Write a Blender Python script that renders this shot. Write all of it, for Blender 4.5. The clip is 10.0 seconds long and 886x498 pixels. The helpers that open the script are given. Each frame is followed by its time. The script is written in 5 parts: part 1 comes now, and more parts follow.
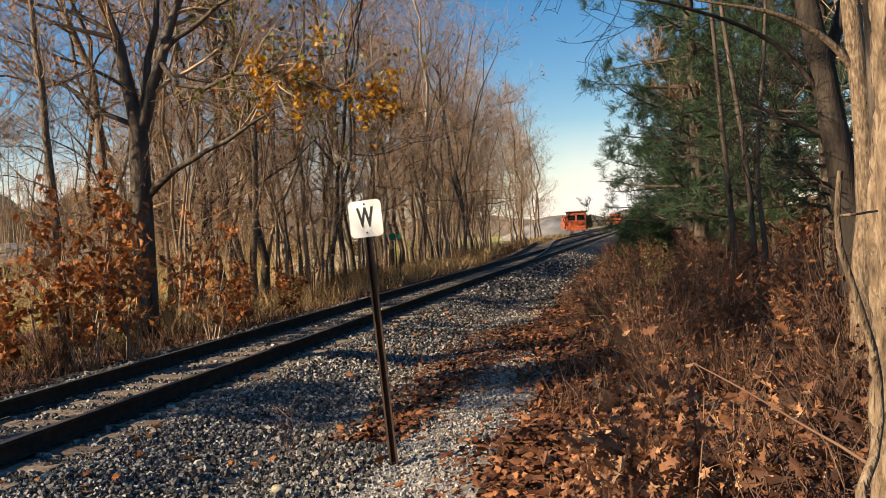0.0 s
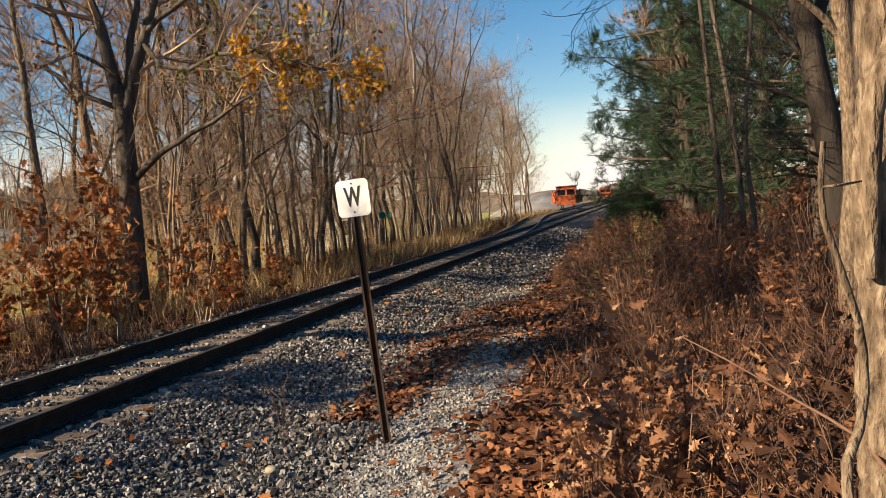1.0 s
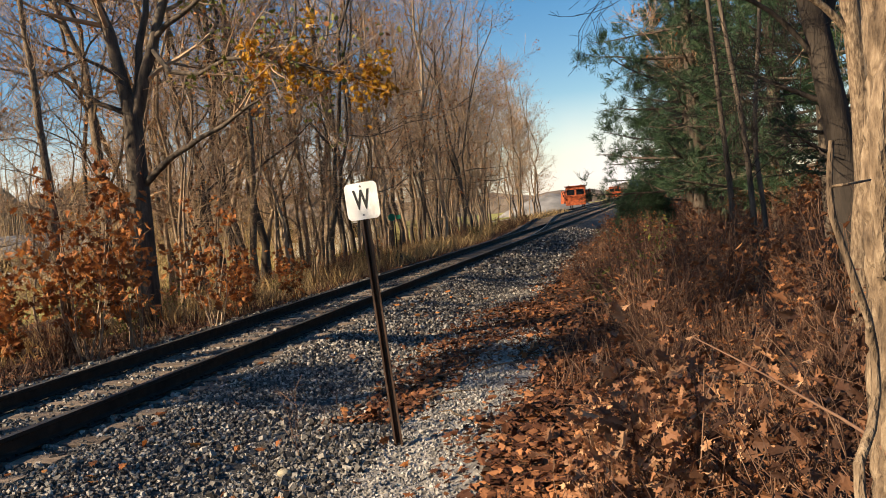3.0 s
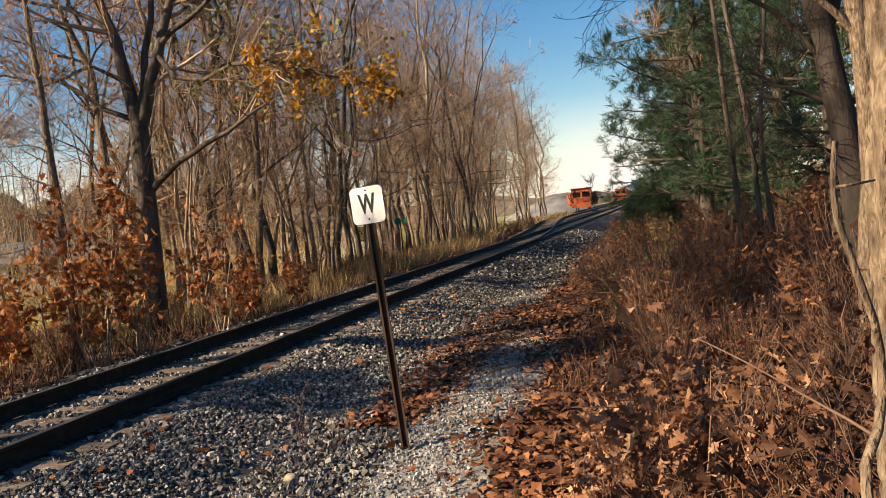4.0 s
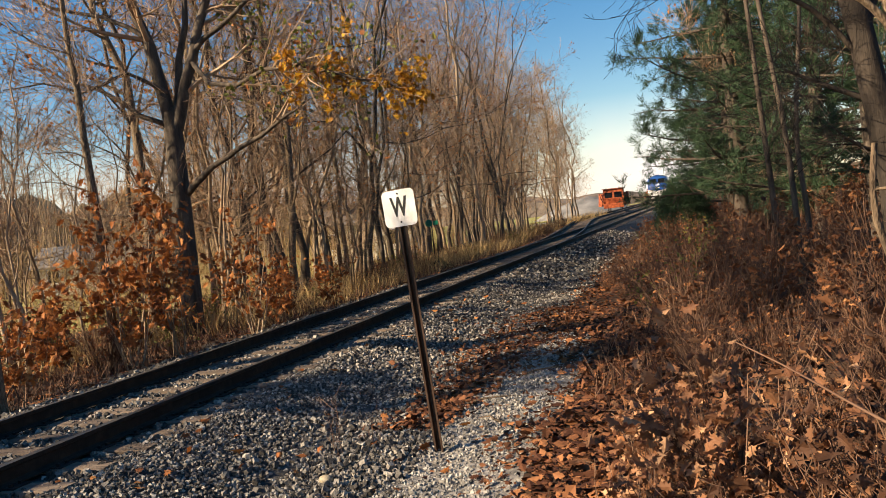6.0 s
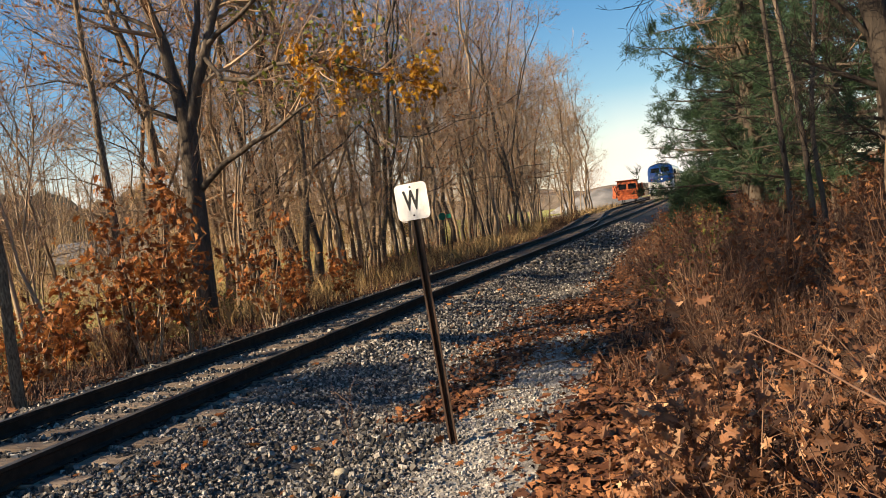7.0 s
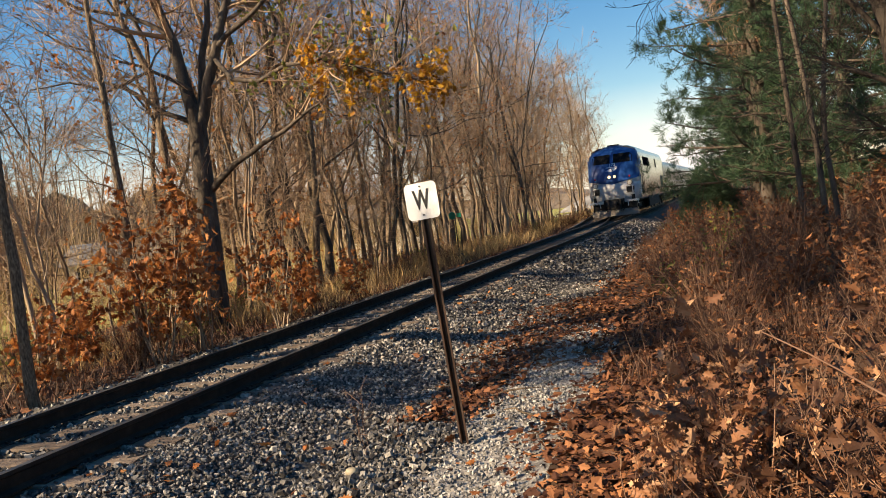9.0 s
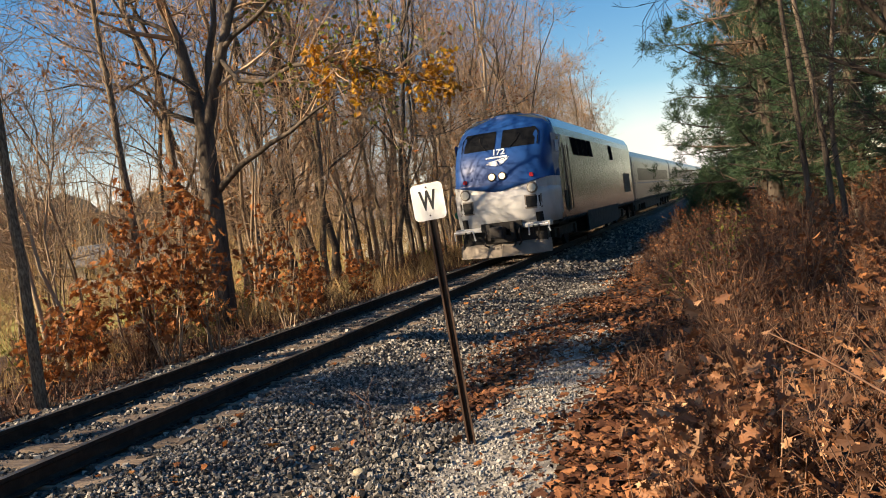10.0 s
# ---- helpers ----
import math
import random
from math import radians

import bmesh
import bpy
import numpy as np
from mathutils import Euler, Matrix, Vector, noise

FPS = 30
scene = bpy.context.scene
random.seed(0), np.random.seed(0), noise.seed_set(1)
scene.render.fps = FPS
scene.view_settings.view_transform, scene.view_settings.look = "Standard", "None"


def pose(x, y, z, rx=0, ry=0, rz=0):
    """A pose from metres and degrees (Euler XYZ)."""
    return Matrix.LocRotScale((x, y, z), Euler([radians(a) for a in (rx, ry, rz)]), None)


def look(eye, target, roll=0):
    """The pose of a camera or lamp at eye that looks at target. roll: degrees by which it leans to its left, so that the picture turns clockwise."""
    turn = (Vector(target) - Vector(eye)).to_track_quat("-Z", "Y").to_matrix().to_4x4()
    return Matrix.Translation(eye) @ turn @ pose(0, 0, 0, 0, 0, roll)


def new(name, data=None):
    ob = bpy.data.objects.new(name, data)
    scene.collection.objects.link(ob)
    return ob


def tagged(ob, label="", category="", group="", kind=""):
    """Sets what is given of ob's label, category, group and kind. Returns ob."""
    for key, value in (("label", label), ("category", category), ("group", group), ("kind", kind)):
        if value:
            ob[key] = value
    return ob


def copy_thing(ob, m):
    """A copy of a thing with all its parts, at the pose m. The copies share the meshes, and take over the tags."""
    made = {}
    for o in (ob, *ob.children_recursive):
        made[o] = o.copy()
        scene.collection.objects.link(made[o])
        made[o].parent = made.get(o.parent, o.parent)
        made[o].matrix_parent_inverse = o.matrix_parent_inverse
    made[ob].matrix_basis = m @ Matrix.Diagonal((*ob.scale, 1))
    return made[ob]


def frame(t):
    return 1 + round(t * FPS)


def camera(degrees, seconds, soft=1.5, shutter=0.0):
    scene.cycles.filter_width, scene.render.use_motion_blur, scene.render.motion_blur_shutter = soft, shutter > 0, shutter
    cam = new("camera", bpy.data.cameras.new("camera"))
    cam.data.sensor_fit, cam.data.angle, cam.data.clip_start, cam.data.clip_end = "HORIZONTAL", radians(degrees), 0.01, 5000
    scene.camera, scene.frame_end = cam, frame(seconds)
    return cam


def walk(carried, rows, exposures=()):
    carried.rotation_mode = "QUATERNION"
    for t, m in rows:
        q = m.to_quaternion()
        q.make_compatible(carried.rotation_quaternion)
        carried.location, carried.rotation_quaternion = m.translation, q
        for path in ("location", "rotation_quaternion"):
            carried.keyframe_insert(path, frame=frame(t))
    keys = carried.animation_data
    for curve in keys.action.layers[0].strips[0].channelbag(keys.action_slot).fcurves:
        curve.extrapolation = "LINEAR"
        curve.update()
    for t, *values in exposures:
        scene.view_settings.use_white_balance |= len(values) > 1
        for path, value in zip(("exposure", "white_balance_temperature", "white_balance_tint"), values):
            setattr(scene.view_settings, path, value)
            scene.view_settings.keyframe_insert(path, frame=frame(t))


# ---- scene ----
cam = camera(57.0, 10.0, soft=0.95)
PATH = [
    (0, (-0.015, 0.064, 1.698), (-0.46, 2.014, 1.662), -3.3),
    (0.5, (-0.006, 0.077, 1.697), (-0.439, 2.028, 1.632), -3.8),
    (1, (0.0, 0.091, 1.701), (-0.427, 2.043, 1.608), -4.5),
    (1.5, (0.003, 0.094, 1.704), (-0.424, 2.045, 1.613), -4.4),
    (2, (0.003, 0.091, 1.705), (-0.44, 2.039, 1.608), -4.8),
    (2.5, (0.003, 0.089, 1.705), (-0.444, 2.036, 1.612), -5.0),
    (4, (0.009, 0.089, 1.705), (-0.455, 2.033, 1.627), -5.6),
    (4.5, (0.011, 0.092, 1.705), (-0.465, 2.033, 1.63), -5.7),
    (5, (0.011, 0.086, 1.708), (-0.479, 2.024, 1.637), -5.9),
    (5.5, (0.004, 0.077, 1.714), (-0.509, 2.009, 1.649), -5.9),
    (7, (0.01, 0.083, 1.711), (-0.561, 1.998, 1.632), -6.5),
    (7.5, (0.01, 0.083, 1.712), (-0.567, 1.996, 1.628), -6.5),
    (8, (0.011, 0.084, 1.712), (-0.575, 1.994, 1.63), -6.5),
    (8.5, (0.013, 0.083, 1.712), (-0.578, 1.992, 1.631), -6.6),
    (9, (0.012, 0.083, 1.712), (-0.583, 1.991, 1.634), -6.8),
    (9.5, (0.01, 0.082, 1.718), (-0.589, 1.988, 1.639), -6.8),
    (10, (0.013, 0.08, 1.721), (-0.597, 1.983, 1.644), -7.0),
]
walk(cam, [(t, look(eye, target, roll)) for t, eye, target, roll in PATH], exposures=[(0, 1.12, 7600, 14), (5, 1.16, 7700, 14), (10, 1.28, 7800, 14)])

# ---- sky and sun ----
SUN_TO = Vector((-0.76, -0.50, 0.48)).normalized()
world = bpy.data.worlds.new("autumn_sky")
scene.world = world
world.use_nodes = True
wn, wl = world.node_tree.nodes, world.node_tree.links
wn.clear()
sky = wn.new("ShaderNodeTexSky")
sky.sky_type, sky.sun_disc = "NISHITA", False
sky.sun_elevation = math.asin(SUN_TO.z)
sky.sun_rotation = math.atan2(SUN_TO.x, SUN_TO.y)
sky.air_density, sky.dust_density, sky.ozone_density = 1.0, 0.3, 1.6
geo = wn.new("ShaderNodeTexCoord")
split = wn.new("ShaderNodeSeparateXYZ")
cloud = wn.new("ShaderNodeTexNoise")
cloud.inputs["Scale"].default_value, cloud.inputs["Detail"].default_value = 2.4, 6.0
low = wn.new("ShaderNodeMapRange")
for key, value in (("From Min", 0.03), ("From Max", 0.13), ("To Min", 1.0), ("To Max", 0.0)):
    low.inputs[key].default_value = value
puff = wn.new("ShaderNodeMapRange")
for key, value in (("From Min", 0.30), ("From Max", 0.55), ("To Min", 0.0), ("To Max", 1.0)):
    puff.inputs[key].default_value = value
both = wn.new("ShaderNodeMath")
both.operation, both.use_clamp = "MULTIPLY", True
mixc = wn.new("ShaderNodeMixRGB")
mixc.inputs["Color2"].default_value = (15.5, 16.0, 17.0, 1)
bg = wn.new("ShaderNodeBackground")
bg.inputs["Strength"].default_value = 0.0305
wout = wn.new("ShaderNodeOutputWorld")
wl.new(geo.outputs["Generated"], split.inputs[0])
wl.new(geo.outputs["Generated"], cloud.inputs["Vector"])
wl.new(split.outputs["Z"], low.inputs["Value"])
wl.new(cloud.outputs["Fac"], puff.inputs["Value"])
wl.new(low.outputs[0], both.inputs[0])
wl.new(puff.outputs[0], both.inputs[1])
wl.new(both.outputs[0], mixc.inputs["Fac"])
rich = wn.new("ShaderNodeHueSaturation")
rich.inputs["Hue"].default_value = 0.504
rich.inputs["Saturation"].default_value, rich.inputs["Value"].default_value = 1.5, 2.3
wl.new(sky.outputs[0], rich.inputs["Color"])
wl.new(rich.outputs[0], mixc.inputs["Color1"])
wl.new(mixc.outputs[0], bg.inputs["Color"])
wl.new(bg.outputs[0], wout.inputs[0])

sun = new("sun", bpy.data.lights.new("sun", "SUN"))
sun.data.energy, sun.data.angle, sun.data.color = 5.0, radians(0.55), (1.0, 0.87, 0.68)
sun.matrix_world = look(SUN_TO * 100, (0, 0, 0))

rng = np.random.default_rng(11)


# ---- materials ----
def material(name, stops, rough=0.8, metal=0.0, scale=8.0, stretch=(1, 1, 1), bump=0.3, grain=60.0, per=None, per_amount=0.5,
             through_light=0.0, spec=0.3, wear=None, glow=0.0):
    """A surface with a coarse and a fine variation; stops: its colours from dark to light.
    per: 'island' or 'object', which piece the colour follows."""
    m = bpy.data.materials.new(name)
    m.use_nodes = True
    n, l = m.node_tree.nodes, m.node_tree.links
    b = n["Principled BSDF"]
    b.inputs["Metallic"].default_value = metal
    b.inputs["Specular IOR Level"].default_value = spec
    tc = n.new("ShaderNodeTexCoord")
    mp = n.new("ShaderNodeMapping")
    mp.inputs["Scale"].default_value = stretch
    l.new(tc.outputs["Object"], mp.inputs[0])
    coarse, fine = n.new("ShaderNodeTexNoise"), n.new("ShaderNodeTexNoise")
    coarse.inputs["Scale"].default_value, coarse.inputs["Detail"].default_value = scale, 5
    fine.inputs["Scale"].default_value, fine.inputs["Detail"].default_value = grain, 3
    for t in (coarse, fine):
        l.new(mp.outputs[0], t.inputs["Vector"])
    add = n.new("ShaderNodeMath")
    add.operation = "MULTIPLY_ADD"
    add.inputs[1].default_value = 0.35
    l.new(fine.outputs["Fac"], add.inputs[0])
    l.new(coarse.outputs["Fac"], add.inputs[2])
    value = add.outputs[0]
    spread = n.new("ShaderNodeMapRange")
    spread.inputs["From Min"].default_value, spread.inputs["From Max"].default_value = 0.42, 0.95
    l.new(value, spread.inputs["Value"])
    value = spread.outputs[0]
    if per:
        info = n.new("ShaderNodeNewGeometry" if per == "island" else "ShaderNodeObjectInfo")
        mx = n.new("ShaderNodeMix")
        mx.inputs["Factor"].default_value = per_amount
        l.new(value, mx.inputs["A"])
        l.new(info.outputs["Random Per Island" if per == "island" else "Random"], mx.inputs["B"])
        value = mx.outputs["Result"]
    ramp = n.new("ShaderNodeValToRGB")
    while len(ramp.color_ramp.elements) < len(stops):
        ramp.color_ramp.elements.new(0.5)
    for i, (e, c) in enumerate(zip(ramp.color_ramp.elements, stops)):
        e.position, e.color = i / max(1, len(stops) - 1), (*c, 1)
    l.new(value, ramp.inputs[0])
    l.new(ramp.outputs[0], b.inputs["Base Color"])
    rr = n.new("ShaderNodeMapRange")
    rr.inputs["To Min"].default_value, rr.inputs["To Max"].default_value = max(0.05, rough - 0.12), min(1, rough + 0.12)
    l.new(fine.outputs["Fac"], rr.inputs["Value"])
    l.new(rr.outputs[0], b.inputs["Roughness"])
    if bump:
        bp = n.new("ShaderNodeBump")
        bp.inputs["Strength"].default_value, bp.inputs["Distance"].default_value = bump, 0.02
        l.new(add.outputs[0], bp.inputs["Height"])
        l.new(bp.outputs[0], b.inputs["Normal"])
    if glow:
        b.inputs["Emission Color"].default_value = (*stops[-1], 1)
        b.inputs["Emission Strength"].default_value = glow
    if through_light:
        tl, ms = n.new("ShaderNodeBsdfTranslucent"), n.new("ShaderNodeMixShader")
        l.new(ramp.outputs[0], tl.inputs["Color"])
        ms.inputs[0].default_value = through_light
        l.new(b.outputs[0], ms.inputs[1])
        l.new(tl.outputs[0], ms.inputs[2])
        l.new(ms.outputs[0], n["Material Output"].inputs[0])
    return m


BARK = material("grey_brown_bark", [(0.11, 0.078, 0.052), (0.27, 0.195, 0.13), (0.46, 0.35, 0.24)], 0.9, scale=3, stretch=(3, 3, 0.6), bump=0.9, grain=24, per="object", per_amount=0.45)
DARK_BARK = material("dark_bark", [(0.04, 0.031, 0.024), (0.085, 0.066, 0.05), (0.17, 0.133, 0.098)], 0.9, scale=3, stretch=(3, 3, 0.6), bump=0.9, grain=24)
# the dark bark again with its colours lowered to stand in for shade
SHADE_BARK = material("shade_darkened_bark", [(0.018, 0.014, 0.011), (0.036, 0.028, 0.022), (0.075, 0.058, 0.044)], 0.9, scale=3, stretch=(3, 3, 0.6), bump=0.9, grain=24)
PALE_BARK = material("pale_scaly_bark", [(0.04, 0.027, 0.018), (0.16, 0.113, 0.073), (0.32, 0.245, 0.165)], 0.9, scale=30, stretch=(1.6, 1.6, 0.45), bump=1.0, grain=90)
TWIG = material("bare_twigs", [(0.13, 0.082, 0.052), (0.31, 0.205, 0.13), (0.50, 0.35, 0.225)], 0.85, scale=2, bump=0, per="island", per_amount=0.6)
RED_TWIG = material("reddish_brush_stems", [(0.05, 0.026, 0.017), (0.13, 0.068, 0.042), (0.29, 0.175, 0.11)], 0.85, scale=2, bump=0, per="island", per_amount=0.7)
DEAD_LEAF = material("rust_brown_leaves", [(0.10, 0.032, 0.011), (0.34, 0.115, 0.032), (0.60, 0.26, 0.08)], 0.7, scale=6, bump=0.2, per="island", per_amount=0.75, through_light=0.25)
TAN_LEAF = material("tan_oak_leaves", [(0.07, 0.026, 0.013), (0.28, 0.125, 0.06), (0.64, 0.38, 0.21)], 0.65, scale=20, bump=0.3, per="island", per_amount=0.7, through_light=0.22)
GOLD_LEAF = material("golden_leaves", [(0.24, 0.09, 0.012), (0.46, 0.22, 0.022), (0.64, 0.38, 0.04)], 0.6, scale=6, bump=0.1, per="island", per_amount=0.75, through_light=0.35)
LITTER = material("fallen_leaves", [(0.035, 0.012, 0.006), (0.12, 0.043, 0.018), (0.36, 0.15, 0.06)], 0.8, scale=6, bump=0.2, per="island", per_amount=0.8)
GREEN_LEAF = material("late_green_leaves", [(0.05, 0.06, 0.015), (0.13, 0.14, 0.03), (0.25, 0.22, 0.05)], 0.6, scale=6, bump=0.1, per="island", per_amount=0.7, through_light=0.3)
NEEDLE = material("pine_needles", [(0.014, 0.032, 0.019), (0.034, 0.07, 0.036), (0.085, 0.145, 0.06)], 0.55, scale=1.2, bump=0, per="island", per_amount=0.5, through_light=0.2)
STRAW = material("dry_grass", [(0.20, 0.12, 0.05), (0.36, 0.24, 0.11), (0.52, 0.39, 0.20)], 0.8, scale=1.0, bump=0, per="island", per_amount=0.7, through_light=0.25)
BRUSH_LEAF = material("withered_brush_leaves", [(0.05, 0.019, 0.009), (0.20, 0.075, 0.03), (0.50, 0.23, 0.095)], 0.75, scale=6, bump=0.2, per="island", per_amount=0.75, through_light=0.2)
# withered brown leaves, their colour darkened to stand in for shade on the scrub
SHADE_LEAF = material("shade_darkened_leaves", [(0.02, 0.009, 0.005), (0.06, 0.025, 0.013), (0.22, 0.10, 0.048)], 0.75, scale=20, bump=0.3, per="island", per_amount=0.8, through_light=0.15)
STONE = material("ballast_stone", [(0.016, 0.015, 0.014), (0.062, 0.057, 0.051), (0.17, 0.155, 0.135), (0.56, 0.51, 0.43)], 0.8, scale=12, bump=0.3, grain=90, per="island", per_amount=0.75)
STONE_SINGLE = material("loose_ballast_stone", [(0.016, 0.015, 0.014), (0.062, 0.057, 0.051), (0.17, 0.155, 0.135), (0.56, 0.51, 0.43)], 0.8, scale=12, bump=0.3, grain=90, per="object", per_amount=0.75)
PALE_STONE = material("pale_fine_gravel", [(0.09, 0.084, 0.075), (0.25, 0.235, 0.21), (0.50, 0.475, 0.425)], 0.85, scale=12, bump=0.3, grain=90, per="island", per_amount=0.75)
TIE_WOOD = material("weathered_tie_timber", [(0.06, 0.045, 0.035), (0.16, 0.12, 0.09), (0.27, 0.21, 0.16)], 0.9, scale=4, stretch=(0.6, 6, 6), bump=0.8, grain=40, per="object", per_amount=0.4)
RAIL_STEEL = material("rusty_rail_steel", [(0.014, 0.010, 0.008), (0.028, 0.019, 0.014), (0.055, 0.036, 0.025)], 0.8, 0.1, scale=10, bump=0.3, grain=80)
RAIL_TOP = material("worn_rail_head", [(0.06, 0.055, 0.05), (0.12, 0.115, 0.11)], 0.5, 0.6, scale=10, stretch=(1, 0.1, 1), bump=0)
IRON = material("black_iron", [(0.012, 0.012, 0.012), (0.03, 0.028, 0.026)], 0.6, 0.3, scale=8, bump=0.2)
SIGN_WHITE = material("white_sign_paint", [(0.62, 0.60, 0.56), (0.78, 0.77, 0.74), (0.84, 0.83, 0.80)], 0.45, scale=7, bump=0.02, spec=0.4)
SIGN_BLACK = material("black_sign_paint", [(0.012, 0.012, 0.012), (0.02, 0.02, 0.02)], 0.5, scale=7, bump=0)
POST_STEEL = material("brown_rusted_post", [(0.035, 0.02, 0.014), (0.06, 0.035, 0.024), (0.10, 0.07, 0.05)], 0.6, 0.4, scale=6, stretch=(1, 1, 0.3), bump=0.2)
TARGET_GREEN = material("green_enamel", [(0.0, 0.17, 0.10), (0.0, 0.24, 0.15)], 0.4, scale=4, bump=0)
ORANGE = material("faded_orange_paint", [(0.10, 0.025, 0.012), (0.36, 0.075, 0.025), (0.55, 0.16, 0.06)], 0.65, scale=3.5, bump=0.1)
PANEL_BLACK = material("matt_black_panel", [(0.008, 0.008, 0.009), (0.014, 0.014, 0.015)], 0.8, scale=4, bump=0, spec=0.0)
BLUE = material("deep_blue_paint", [(0.004, 0.035, 0.14), (0.006, 0.052, 0.20), (0.009, 0.07, 0.25)], 0.42, scale=1.2, bump=0.02, spec=0.5)
SILVER = material("silver_body_paint", [(0.12, 0.13, 0.15), (0.165, 0.18, 0.205), (0.22, 0.235, 0.265)], 0.18, 0.85, scale=1.0, stretch=(1, 0.5, 2), bump=0.03, spec=0.5)
NOSE_WHITE = material("soiled_white_paint", [(0.36, 0.36, 0.35), (0.50, 0.50, 0.49), (0.60, 0.60, 0.59)], 0.45, scale=1.5, bump=0.02, spec=0.5)
STEEL_COACH = material("fluted_stainless_steel", [(0.12, 0.122, 0.128), (0.19, 0.193, 0.20)], 0.3, 0.85, scale=2, bump=0.02)
GLASS_DARK = material("dark_window_glass", [(0.006, 0.007, 0.008), (0.012, 0.013, 0.015)], 0.3, scale=3, bump=0, spec=0.03)
UNDER = material("sooty_undercarriage", [(0.012, 0.011, 0.010), (0.035, 0.031, 0.028), (0.06, 0.055, 0.05)], 0.8, scale=4, bump=0.4)
PILOT_GREY = material("dusty_pilot_steel", [(0.15, 0.125, 0.10), (0.28, 0.24, 0.20)], 0.6, 0.1, scale=3, bump=0.1)
LAMP_ON = material("lit_headlight", [(0.75, 0.60, 0.38), (0.85, 0.70, 0.46)], 0.3, bump=0, glow=0.7)
LENS_CLEAR = material("clear_lamp_lens", [(0.55, 0.53, 0.46), (0.75, 0.72, 0.62)], 0.15, bump=0, spec=0.7)
LENS_RED = material("red_lamp_lens", [(0.35, 0.01, 0.01), (0.45, 0.02, 0.02)], 0.2, bump=0, spec=0.6)
LETTER_WHITE = material("white_lettering", [(0.70, 0.72, 0.75), (0.78, 0.79, 0.81)], 0.4, bump=0)
COBBLE = material("tan_cobble", [(0.22, 0.18, 0.12), (0.34, 0.29, 0.20), (0.42, 0.37, 0.27)], 0.6, scale=9, bump=0.1)
WALL_CREAM = material("cream_siding", [(0.55, 0.50, 0.42), (0.70, 0.65, 0.56)], 0.8, scale=2, stretch=(0.3, 0.3, 5), bump=0.2)
ROOF_GREY = material("grey_shingle_roof", [(0.10, 0.10, 0.10), (0.22, 0.21, 0.20)], 0.9, scale=8, bump=0.4)
HILL = material("distant_woods", [(0.06, 0.05, 0.045), (0.13, 0.105, 0.085), (0.20, 0.16, 0.13)], 0.95, scale=0.25, bump=0.3, grain=2.5)
PILE = material("crushed_stone_heap", [(0.10, 0.10, 0.10), (0.17, 0.168, 0.165), (0.24, 0.235, 0.23)], 0.9, scale=0.5, bump=0.5, grain=8)


